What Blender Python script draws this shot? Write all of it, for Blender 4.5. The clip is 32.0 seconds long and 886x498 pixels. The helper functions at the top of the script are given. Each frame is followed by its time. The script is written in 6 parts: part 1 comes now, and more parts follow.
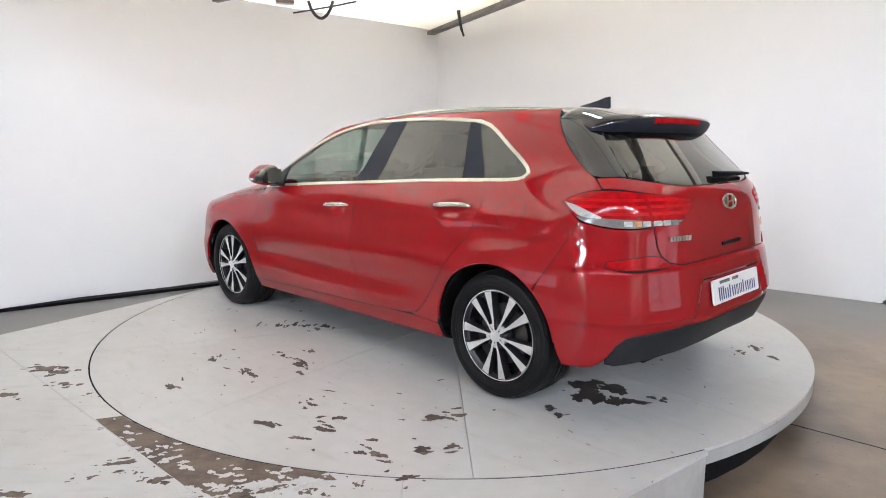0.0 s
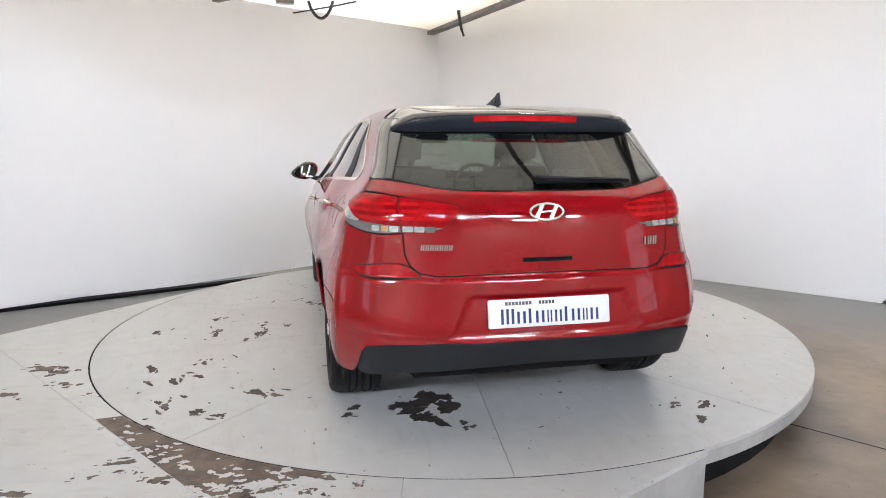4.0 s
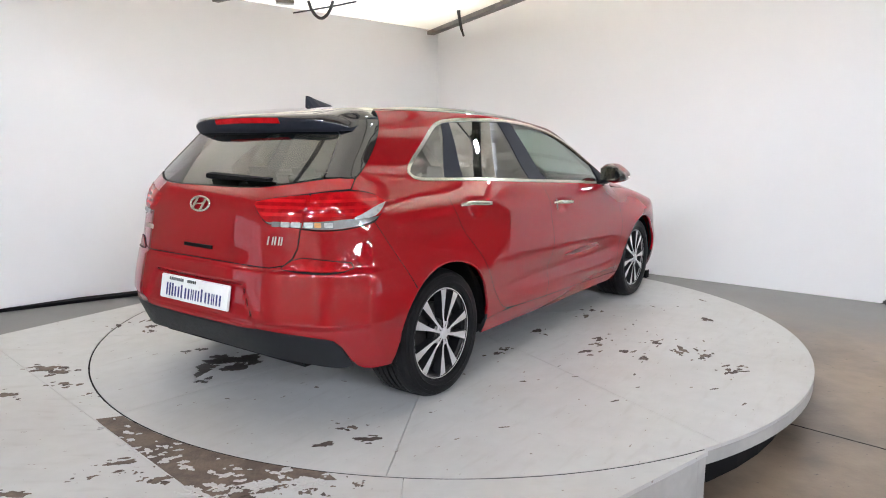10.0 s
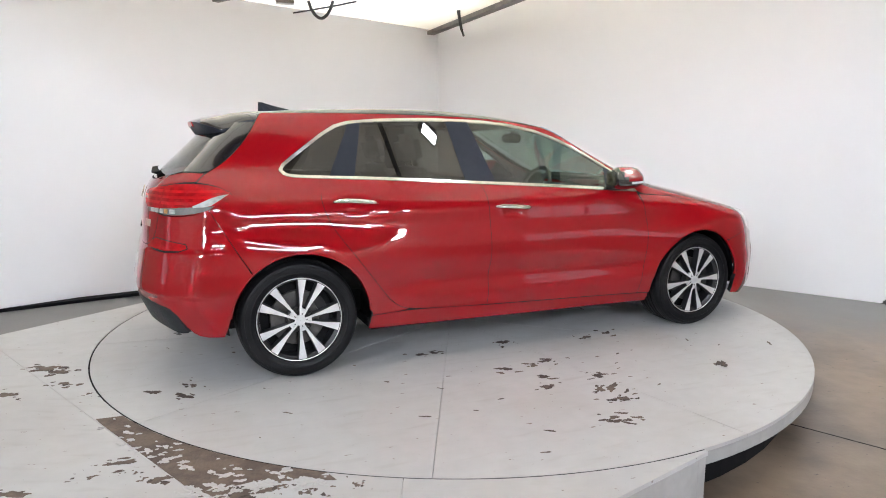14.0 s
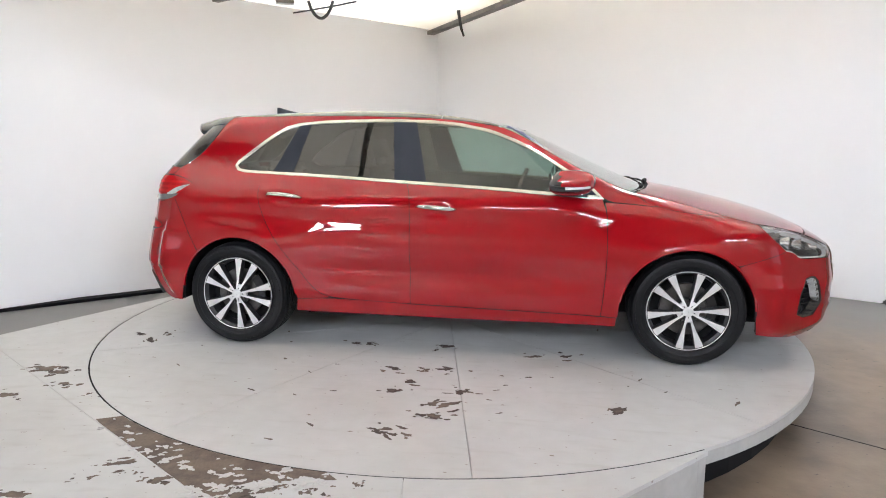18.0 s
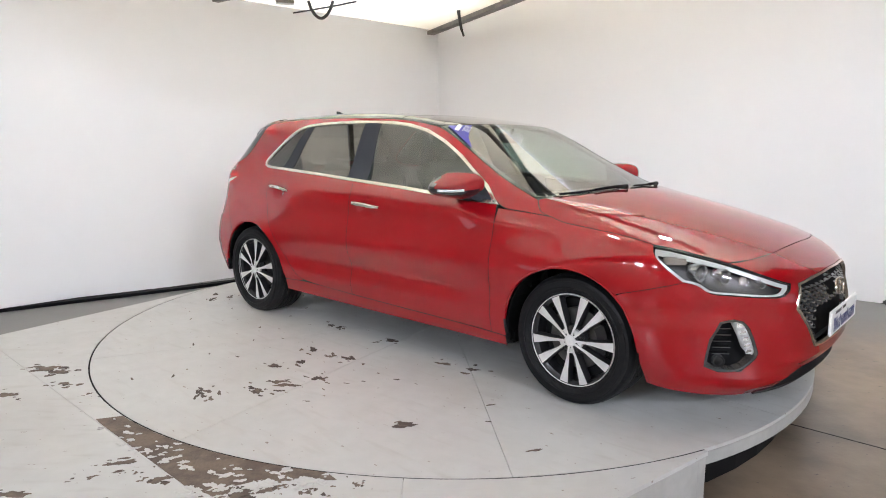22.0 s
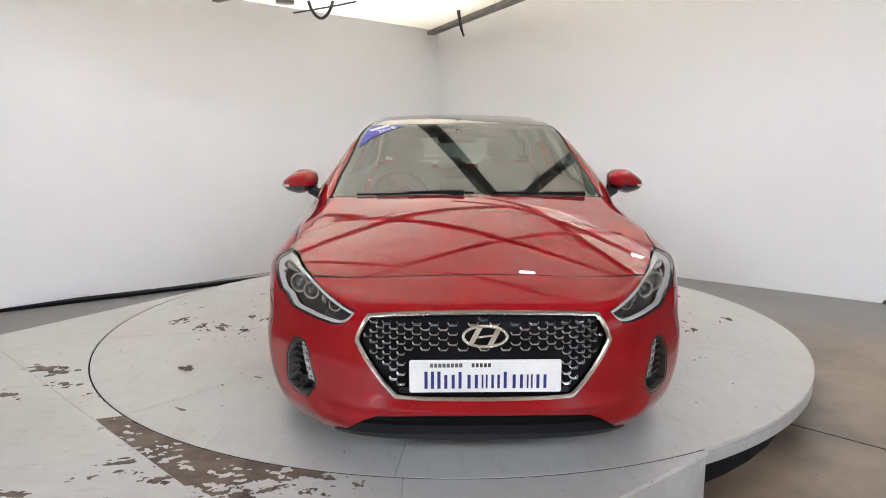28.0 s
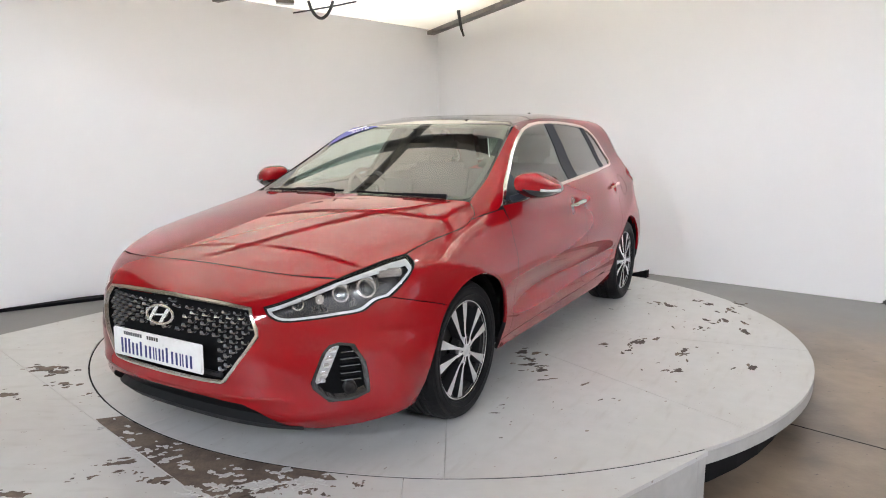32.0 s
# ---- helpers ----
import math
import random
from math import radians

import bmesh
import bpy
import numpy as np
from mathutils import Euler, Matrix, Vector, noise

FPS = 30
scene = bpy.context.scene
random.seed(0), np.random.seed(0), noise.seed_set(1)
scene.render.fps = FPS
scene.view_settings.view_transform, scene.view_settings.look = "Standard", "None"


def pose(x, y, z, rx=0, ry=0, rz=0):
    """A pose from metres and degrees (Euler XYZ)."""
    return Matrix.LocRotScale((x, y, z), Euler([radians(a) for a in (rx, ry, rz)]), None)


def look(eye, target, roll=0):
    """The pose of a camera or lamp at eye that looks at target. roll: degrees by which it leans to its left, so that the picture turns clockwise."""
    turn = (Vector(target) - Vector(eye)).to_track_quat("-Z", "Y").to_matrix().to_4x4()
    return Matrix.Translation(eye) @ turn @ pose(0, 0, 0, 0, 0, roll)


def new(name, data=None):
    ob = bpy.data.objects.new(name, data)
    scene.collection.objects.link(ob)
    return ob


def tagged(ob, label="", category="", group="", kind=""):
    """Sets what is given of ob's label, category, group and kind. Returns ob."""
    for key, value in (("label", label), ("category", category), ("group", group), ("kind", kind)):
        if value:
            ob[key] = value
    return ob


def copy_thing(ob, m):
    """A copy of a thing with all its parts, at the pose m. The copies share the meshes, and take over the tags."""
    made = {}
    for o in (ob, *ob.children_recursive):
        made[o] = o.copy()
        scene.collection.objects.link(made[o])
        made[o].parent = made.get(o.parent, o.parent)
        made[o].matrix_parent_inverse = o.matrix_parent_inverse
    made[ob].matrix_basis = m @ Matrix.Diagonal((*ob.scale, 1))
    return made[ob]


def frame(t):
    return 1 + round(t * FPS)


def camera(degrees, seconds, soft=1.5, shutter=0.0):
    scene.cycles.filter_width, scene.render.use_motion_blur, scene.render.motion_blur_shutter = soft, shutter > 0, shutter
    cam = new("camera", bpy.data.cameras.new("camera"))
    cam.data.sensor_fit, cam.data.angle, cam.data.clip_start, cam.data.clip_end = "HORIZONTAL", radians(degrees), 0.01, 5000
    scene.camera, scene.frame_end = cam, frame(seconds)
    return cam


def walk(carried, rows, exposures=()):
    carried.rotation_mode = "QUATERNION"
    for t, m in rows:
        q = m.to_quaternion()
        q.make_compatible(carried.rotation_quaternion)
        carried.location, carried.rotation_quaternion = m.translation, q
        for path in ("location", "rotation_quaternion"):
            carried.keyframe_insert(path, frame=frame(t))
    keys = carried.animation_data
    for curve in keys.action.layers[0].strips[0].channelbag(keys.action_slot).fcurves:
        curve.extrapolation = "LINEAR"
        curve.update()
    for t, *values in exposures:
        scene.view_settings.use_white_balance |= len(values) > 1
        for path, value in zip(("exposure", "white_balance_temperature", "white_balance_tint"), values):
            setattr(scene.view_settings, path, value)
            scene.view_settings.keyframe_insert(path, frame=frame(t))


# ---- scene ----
from mathutils.geometry import delaunay_2d_cdt

# camera on its stand, still for the whole clip
EYE = Vector((0.0, -4.567, 1.2395))
cam = camera(67.57, 32.0, soft=1.0)
STAND = look(EYE, EYE + Vector((-0.01105, 0.98701, -0.16027)))
walk(cam, [(0, STAND), (32, STAND)], [(0, 0.05, 6240, 10), (10, 0.01, 6240, 10), (18, 0.05, 6310, 10), (23, 0.0, 6390, 10), (26, -0.07, 6420, 10), (28, -0.15, 6420, 10), (31, -0.12, 6420, 10), (32, -0.07, 6400, 10)])

# the turntable's angle, degrees about its centre
TURN_T = [0, 3, 6, 9, 12, 14.5, 17, 20, 23, 25.5, 28, 30, 32]
TURN_A = [135.21, 111.21, 87.03, 62.85, 39.19, 19.34, -0.84, -24.96, -49.00, -68.53, -88.27, -103.86, -119.53]
CAR_X, CAR_Y = 0.1240, 0.0490
FLOOR = -0.25
CORNER = (-0.17, 4.81)
WALL_TOP = 2.72

# ---------------------------------------------------------------- light
world = bpy.data.worlds.new("hall_air")
scene.world = world
world.use_nodes = True
world.node_tree.nodes["Background"].inputs[0].default_value = (0.9, 0.95, 1.0, 1)
world.node_tree.nodes["Background"].inputs[1].default_value = 0.25
scene.view_settings.exposure = 0.0

# ---------------------------------------------------------------- materials
MATS = {}


def material(name, color, rough=0.5, metal=0.0, coat=0.0, vary=0.0, scale=8.0, bump=0.0, bump_scale=60.0, spec=0.5, color2=None, lo=0.4, hi=0.6, detail=6.0, fine=None):
    """A procedural surface: a base colour broken up at two scales, gloss that varies a little, and fine relief."""
    m = bpy.data.materials.new(name)
    m.use_nodes = True
    nt = m.node_tree
    b = nt.nodes["Principled BSDF"]
    b.inputs["Metallic"].default_value, b.inputs["Roughness"].default_value = metal, rough
    b.inputs["Coat Weight"].default_value, b.inputs["Coat Roughness"].default_value = coat, 0.03
    b.inputs["Specular IOR Level"].default_value = spec
    rgb = (*color, 1)
    b.inputs["Base Color"].default_value = rgb
    co = nt.nodes.new("ShaderNodeTexCoord")
    if vary or color2:
        n = nt.nodes.new("ShaderNodeTexNoise")
        n.inputs["Scale"].default_value, n.inputs["Detail"].default_value = scale, detail
        nt.links.new(co.outputs["Object"], n.inputs["Vector"])
        r = nt.nodes.new("ShaderNodeValToRGB")
        r.color_ramp.elements[0].position, r.color_ramp.elements[1].position = lo, hi
        c2 = color2 or tuple(c * (1 - vary) for c in color)
        r.color_ramp.elements[0].color, r.color_ramp.elements[1].color = (*c2, 1), rgb
        nt.links.new(n.outputs["Fac"], r.inputs["Fac"])
        out = r.outputs["Color"]
        n2 = nt.nodes.new("ShaderNodeTexNoise")
        n2.inputs["Scale"].default_value, n2.inputs["Detail"].default_value = scale * 7, 4
        nt.links.new(co.outputs["Object"], n2.inputs["Vector"])
        mx = nt.nodes.new("ShaderNodeMix")
        mx.data_type, mx.blend_type = "RGBA", "MULTIPLY"
        mx.inputs["Factor"].default_value = min(0.6, vary + 0.15) if fine is None else fine
        nt.links.new(out, mx.inputs["A"])
        r2 = nt.nodes.new("ShaderNodeMapRange")
        r2.inputs["From Min"].default_value, r2.inputs["From Max"].default_value = 0.3, 0.7
        r2.inputs["To Min"].default_value, r2.inputs["To Max"].default_value = 0.8, 1.1
        nt.links.new(n2.outputs["Fac"], r2.inputs["Value"])
        nt.links.new(r2.outputs["Result"], mx.inputs["B"])
        nt.links.new(mx.outputs["Result"], b.inputs["Base Color"])
        r3 = nt.nodes.new("ShaderNodeMapRange")
        r3.inputs["To Min"].default_value, r3.inputs["To Max"].default_value = max(0.02, rough - 0.1), min(1, rough + 0.1)
        nt.links.new(n.outputs["Fac"], r3.inputs["Value"])
        nt.links.new(r3.outputs["Result"], b.inputs["Roughness"])
    if bump:
        n = nt.nodes.new("ShaderNodeTexNoise")
        n.inputs["Scale"].default_value, n.inputs["Detail"].default_value = bump_scale, 5
        nt.links.new(co.outputs["Object"], n.inputs["Vector"])
        bp = nt.nodes.new("ShaderNodeBump")
        bp.inputs["Strength"].default_value, bp.inputs["Distance"].default_value = bump, 0.01
        nt.links.new(n.outputs["Fac"], bp.inputs["Height"])
        nt.links.new(bp.outputs["Normal"], b.inputs["Normal"])
    MATS[name] = m
    return m


def glass(name, tint, ior=1.5, rough=0.0):
    m = bpy.data.materials.new(name)
    m.use_nodes = True
    nt = m.node_tree
    out = nt.nodes["Material Output"]
    nt.nodes.remove(nt.nodes["Principled BSDF"])
    t, g, mx, fr, pw, ma = (nt.nodes.new(k) for k in ("ShaderNodeBsdfTransparent", "ShaderNodeBsdfGlossy", "ShaderNodeMixShader", "ShaderNodeLayerWeight", "ShaderNodeMath", "ShaderNodeMath"))
    t.inputs["Color"].default_value = (*tint, 1)
    g.inputs["Roughness"].default_value = rough
    g.inputs["Color"].default_value = (1, 1, 1, 1)
    fr.inputs["Blend"].default_value = 0.5
    base = 2 * ((ior - 1) / (ior + 1)) ** 2
    pw.operation, ma.operation = "POWER", "MULTIPLY_ADD"
    pw.inputs[1].default_value, ma.inputs[1].default_value, ma.inputs[2].default_value = 4.0, 0.98 - base, base
    for a, c in ((fr.outputs["Facing"], pw.inputs[0]), (pw.outputs[0], ma.inputs[0]), (ma.outputs[0], mx.inputs[0]), (t.outputs[0], mx.inputs[1]), (g.outputs[0], mx.inputs[2]), (mx.outputs[0], out.inputs["Surface"])):
        nt.links.new(a, c)
    MATS[name] = m
    return m


def glow(name, color, strength):
    m = bpy.data.materials.new(name)
    m.use_nodes = True
    b = m.node_tree.nodes["Principled BSDF"]
    b.inputs["Base Color"].default_value = (*color, 1)
    b.inputs["Emission Color"].default_value = (*color, 1)
    b.inputs["Emission Strength"].default_value = strength
    MATS[name] = m
    return m


def sheeting(name, color):
    """Thin cloth that lets light through."""
    m = bpy.data.materials.new(name)
    m.use_nodes = True
    nt = m.node_tree
    out = nt.nodes["Material Output"]
    nt.nodes.remove(nt.nodes["Principled BSDF"])
    d, t, mx, n, r, co = (nt.nodes.new(k) for k in ("ShaderNodeBsdfDiffuse", "ShaderNodeBsdfTranslucent", "ShaderNodeMixShader", "ShaderNodeTexNoise", "ShaderNodeMix", "ShaderNodeTexCoord"))
    r.data_type = "RGBA"
    r.inputs["A"].default_value, r.inputs["B"].default_value = (*(c * 0.85 for c in color), 1), (*color, 1)
    n.inputs["Scale"].default_value = 1.5
    mx.inputs[0].default_value = 0.5
    for a, c in ((co.outputs["Object"], n.inputs["Vector"]), (n.outputs["Fac"], r.inputs["Factor"]), (r.outputs["Result"], d.inputs["Color"]), (r.outputs["Result"], t.inputs["Color"]),
                 (d.outputs[0], mx.inputs[1]), (t.outputs[0], mx.inputs[2]), (mx.outputs[0], out.inputs["Surface"])):
        nt.links.new(a, c)
    MATS[name] = m
    return m


WALL = material("wall_paint", (0.87, 0.87, 0.885), 0.55, vary=0.015, scale=0.5, bump=0.012, bump_scale=25, fine=0.03)
CEIL = sheeting("cream_sheeting", (0.77, 0.69, 0.55))
HALL = material("hall_cladding", (0.52, 0.44, 0.36), 0.7, vary=0.2, scale=1.0)
ROOF = material("roof_lining", (0.36, 0.295, 0.225), 0.75, vary=0.15, scale=0.7)
CONC = material("concrete", (0.258, 0.193, 0.140), 0.36, vary=0.4, scale=1.6, color2=(0.115, 0.086, 0.064), lo=0.36, hi=0.62, bump=0.08, bump_scale=40)
DECK = material("deck_paint", (0.55, 0.55, 0.543), 0.40, vary=0.08, scale=1.6, lo=0.2, hi=0.8, bump=0.05, bump_scale=30)


def grime(m, brown=(0.20, 0.155, 0.12), dust=1.0):
    """Scuffs drawn out along the boards, faint brown smears and specks of lost paint over a painted surface."""
    nt = m.node_tree
    b = nt.nodes["Principled BSDF"]
    src = b.inputs["Base Color"].links[0].from_socket
    co = nt.nodes.new("ShaderNodeTexCoord")
    for scale, stretch, lo, hi, amount, tint in ((1.1, (1, 1, 1), 0.40, 0.80, 0.26 * dust, (0.33, 0.275, 0.22)), (4.0, (1, 5, 1), 0.52, 0.82, 0.22 * dust, (0.26, 0.225, 0.19)), (55.0, (1, 1, 1), 0.70, 0.75, 0.8, brown), (17.0, (1, 2.2, 1), 0.69, 0.715, 0.9, brown)):
        mp, n, r, mx = (nt.nodes.new(k) for k in ("ShaderNodeMapping", "ShaderNodeTexNoise", "ShaderNodeMapRange", "ShaderNodeMix"))
        mp.inputs["Scale"].default_value = stretch
        mp.inputs["Location"].default_value = (scale, scale * 2.1, 0)
        n.inputs["Scale"].default_value, n.inputs["Detail"].default_value = scale, 3 if scale < 2 else 7
        r.interpolation_type = "SMOOTHSTEP"
        r.inputs["From Min"].default_value, r.inputs["From Max"].default_value, r.inputs["To Max"].default_value = lo, hi, amount
        mx.data_type = "RGBA"
        mx.inputs["B"].default_value = (*tint, 1)
        for a, c in ((co.outputs["Object"], mp.inputs["Vector"]), (mp.outputs[0], n.inputs["Vector"]), (n.outputs["Fac"], r.inputs["Value"]), (r.outputs["Result"], mx.inputs["Factor"]), (src, mx.inputs["A"])):
            nt.links.new(a, c)
        src = mx.outputs["Result"]
    nt.links.new(src, b.inputs["Base Color"])


def grey_edge(m, lines, grey, near_to, far_to):
    """Grey floor colour along the walls, partly their reflection painted in, giving way raggedly to brown concrete
    further out; lines are (nx, ny, offset).
    """
    nt = m.node_tree
    b = nt.nodes["Principled BSDF"]
    src = b.inputs["Base Color"].links[0].from_socket
    co, n, add = nt.nodes.new("ShaderNodeTexCoord"), nt.nodes.new("ShaderNodeTexNoise"), nt.nodes.new("ShaderNodeMath")
    n.inputs["Scale"].default_value, n.inputs["Detail"].default_value = 2.2, 8
    nt.links.new(co.outputs["Object"], n.inputs["Vector"])
    low = None
    for nx, ny, off in lines:
        dot, sub = nt.nodes.new("ShaderNodeVectorMath"), nt.nodes.new("ShaderNodeMath")
        dot.operation, sub.operation = "DOT_PRODUCT", "SUBTRACT"
        dot.inputs[1].default_value = (nx, ny, 0)
        sub.inputs[1].default_value = off
        nt.links.new(co.outputs["Object"], dot.inputs[0])
        nt.links.new(dot.outputs["Value"], sub.inputs[0])
        if low is None:
            low = sub.outputs[0]
        else:
            mn = nt.nodes.new("ShaderNodeMath")
            mn.operation = "MINIMUM"
            nt.links.new(low, mn.inputs[0])
            nt.links.new(sub.outputs[0], mn.inputs[1])
            low = mn.outputs[0]
    add.operation = "MULTIPLY_ADD"
    add.inputs[1].default_value = 1.6
    nt.links.new(n.outputs["Fac"], add.inputs[0])
    nt.links.new(low, add.inputs[2])
    rg, mx = nt.nodes.new("ShaderNodeMapRange"), nt.nodes.new("ShaderNodeMix")
    rg.interpolation_type = "SMOOTHSTEP"
    rg.inputs["From Min"].default_value, rg.inputs["From Max"].default_value = near_to + 0.8, far_to + 0.8
    rg.inputs["To Min"].default_value, rg.inputs["To Max"].default_value = 0.92, 0.0
    mx.data_type = "RGBA"
    mx.inputs["B"].default_value = (*grey, 1)
    for a, c in ((add.outputs[0], rg.inputs["Value"]), (rg.outputs["Result"], mx.inputs["Factor"]), (src, mx.inputs["A"]), (mx.outputs["Result"], b.inputs["Base Color"])):
        nt.links.new(a, c)


grime(DECK)
grime(CONC, (0.05, 0.038, 0.03), 0.25)
LDIR = Vector((-3.98 + 0.17, 1.076 - 4.81)).normalized()
RDIR = Vector((4.05 + 0.17, 1.47 - 4.81)).normalized()
NEAR_WALL = [(n.x, n.y, n.x * CORNER[0] + n.y * CORNER[1]) for n in (Vector((-LDIR.y, LDIR.x)), Vector((RDIR.y, -RDIR.x)))]
# grey near the walls: their pale reflection is partly put into the colour
grey_edge(CONC, NEAR_WALL, (0.165, 0.165, 0.16), 0.5, 2.1)
RIM_PAINT = material("rim_paint", (0.44, 0.435, 0.42), 0.45, vary=0.15, scale=3)
PLY2 = material("dark_plywood", (0.085, 0.062, 0.050), 0.75, vary=0.4, scale=14, bump=0.3, bump_scale=80)
PLY = material("bare_plywood", (0.165, 0.122, 0.095), 0.75, vary=0.4, scale=9, bump=0.3, bump_scale=80)
OIL = material("dark_stain", (0.055, 0.045, 0.04), 0.5, vary=0.4, scale=20, bump=0.2)
STEEL = material("painted_steel", (0.20, 0.18, 0.16), 0.5, vary=0.3, scale=5)
CABLE = material("black_cable", (0.025, 0.024, 0.024), 0.5, vary=0.3, scale=20)
RUBBER = material("black_rubber", (0.006, 0.006, 0.007), 0.7, spec=0.12, vary=0.3, scale=10)
PAINT = material("red_paint", (0.255, 0.0026, 0.0065), 0.40, metal=0.0, coat=1.0, spec=0.0)
PAINT.node_tree.nodes["Principled BSDF"].inputs["Coat IOR"].default_value = 1.56
BLACK = material("gloss_black", (0.008, 0.008, 0.010), 0.12, coat=1.0)
PILLAR = material("satin_black", (0.024, 0.027, 0.036), 0.5, spec=0.12, vary=0.1)
PLASTIC = material("grey_plastic", (0.015, 0.0165, 0.019), 0.5, spec=0.3, vary=0.1, scale=30, bump=0.1, bump_scale=400)
DARK = material("dark_trim", (0.009, 0.009, 0.010), 0.7, spec=0.15, vary=0.2, scale=10)
CHROME = material("chrome", (0.80, 0.77, 0.71), 0.2, metal=1.0, vary=0.05, scale=10)
SATIN = material("machined_alloy", (0.74, 0.74, 0.74), 0.33, metal=0.6, vary=0.06, scale=30)
ALLOY = material("dark_alloy", (0.016, 0.016, 0.018), 0.35, metal=0.0, vary=0.2, scale=20)
TYRE = material("tyre_rubber", (0.007, 0.007, 0.008), 0.5, spec=0.2, vary=0.3, scale=15, bump=0.1, bump_scale=150)
TREAD = material("dusty_tread", (0.030, 0.029, 0.028), 0.75, spec=0.2, vary=0.3, scale=25)
IRON = material("brake_iron", (0.11, 0.105, 0.10), 0.45, metal=0.8, vary=0.3, scale=20)
SEAT = material("seat_fabric", (0.022, 0.021, 0.020), 0.85, vary=0.25, scale=40, bump=0.2, bump_scale=300)
LINER = material("pale_lining", (0.09, 0.08, 0.07), 0.85, vary=0.1, scale=10)
PLATE = material("white_plate", (0.82, 0.82, 0.81), 0.3, vary=0.03)
NAVY = material("navy_ink", (0.02, 0.028, 0.16), 0.4, vary=0.1)
INK = material("grey_ink", (0.12, 0.12, 0.13), 0.4, vary=0.1)
BLUE = material("blue_sticker", (0.05, 0.05, 0.36), 0.4, vary=0.1)
WHITE = material("white_print", (0.8, 0.8, 0.82), 0.4, vary=0.05)
LENS_RED = material("red_lens", (0.54, 0.008, 0.012), 0.15, coat=0.7, spec=0.0, vary=0.25, scale=12)
LENS_DEEP = material("deep_red_lens", (0.38, 0.004, 0.008), 0.15, coat=0.7, spec=0.0, vary=0.3, scale=25)
LENS_CLEAR = material("clear_lens", (0.16, 0.155, 0.15), 0.2, metal=0.0, coat=1.0, vary=0.12, scale=60)
AMBER = material("amber_bulb", (0.55, 0.26, 0.07), 0.3, coat=0.6, vary=0.2, scale=60)
LAMP_INNER = material("lamp_silver", (0.60, 0.60, 0.59), 0.2, metal=0.9, vary=0.1, scale=20)
NAME_METAL = material("name_metal", (0.50, 0.46, 0.40), 0.35, metal=0.5, vary=0.1, scale=30)
LAMP_WHITE = material("lamp_white", (0.62, 0.62, 0.61), 0.25, vary=0.06, scale=20)
LED_WHITE = material("led_white", (0.43, 0.43, 0.42), 0.3, vary=0.25, scale=45)
DASH = material("grille_silver", (0.62, 0.62, 0.62), 0.28, metal=0.92, vary=0.1, scale=30)
LAMP_BEZEL = material("lamp_grey", (0.014, 0.014, 0.015), 0.3, metal=0.3, vary=0.2, scale=20)
GLASS = glass("clear_glass", (0.48, 0.59, 0.53), 1.62)
SIDE_GLASS = glass("door_glass", (0.46, 0.58, 0.53), 1.5)
PRIVACY = glass("privacy_glass", (0.10, 0.085, 0.07), 1.46)
REAR_GLASS = glass("rear_screen_glass", (0.27, 0.30, 0.26), 1.52)
COVER = glass("lamp_cover", (0.95, 0.95, 0.95), 1.33)
LENS = glass("projector_lens", (0.75, 0.78, 0.80), 1.7)
MIRROR = material("mirror_glass", (0.85, 0.87, 0.87), 0.02, metal=1.0)
LAMP_ON = glow("lamp_diffuser", (0.905, 0.965, 1.07), 350.0)
FLOOD_ON = glow("flood_diffuser", (0.93, 0.975, 1.07), 205.0)
DAY = glow("daylit_pane", (0.86, 0.93, 1.0), 0.55)

# ---------------------------------------------------------------- mesh helpers


def mesh_object(name, bm, mat, parent=None, label="", smooth=True):
    me = bpy.data.meshes.new(name)
    bmesh.ops.recalc_face_normals(bm, faces=bm.faces)
    bm.to_mesh(me)
    bm.free()
    for p in me.polygons:
        p.use_smooth = smooth
    mats = mat if isinstance(mat, (list, tuple)) else [mat]
    for k in mats:
        me.materials.append(k)
    ob = new(name, me)
    if parent:
        ob.parent = parent
    return tagged(ob, label) if label else ob


def part(name, bm, mat, parent, label="", smooth=False):
    return mesh_object(name, bm, mat, parent, label, smooth)


def box(bm, cx, cy, cz, sx, sy, sz, m=None, bevel=0.0, mi=0):
    """A box, bevelled where asked, into bm."""
    r = bmesh.ops.create_cube(bm, size=1.0, matrix=Matrix.Translation((cx, cy, cz)) @ Matrix.Diagonal((sx, sy, sz, 1)))
    vs = r["verts"]
    fs = {f for v in vs for f in v.link_faces}
    for f in fs:
        f.material_index = mi
    if m is not None:
        bmesh.ops.transform(bm, matrix=m, verts=vs)
    if bevel:
        es = {e for v in vs for e in v.link_edges}
        bmesh.ops.bevel(bm, geom=list(es), offset=bevel, segments=2, affect="EDGES", clamp_overlap=True)
    return bm


def prism(pts, z0, z1, bm=None, m=None):
    """A flat outline (x, y) raised from z0 to z1."""
    bm = bm or bmesh.new()
    lo = [bm.verts.new((x, y, z0)) for x, y in pts]
    hi = [bm.verts.new((x, y, z1)) for x, y in pts]
    n = len(pts)
    bm.faces.new(lo[::-1])
    bm.faces.new(hi)
    for i in range(n):
        bm.faces.new((lo[i], lo[(i + 1) % n], hi[(i + 1) % n], hi[i]))
    if m is not None:
        bmesh.ops.transform(bm, matrix=m, verts=lo + hi)
    return bm


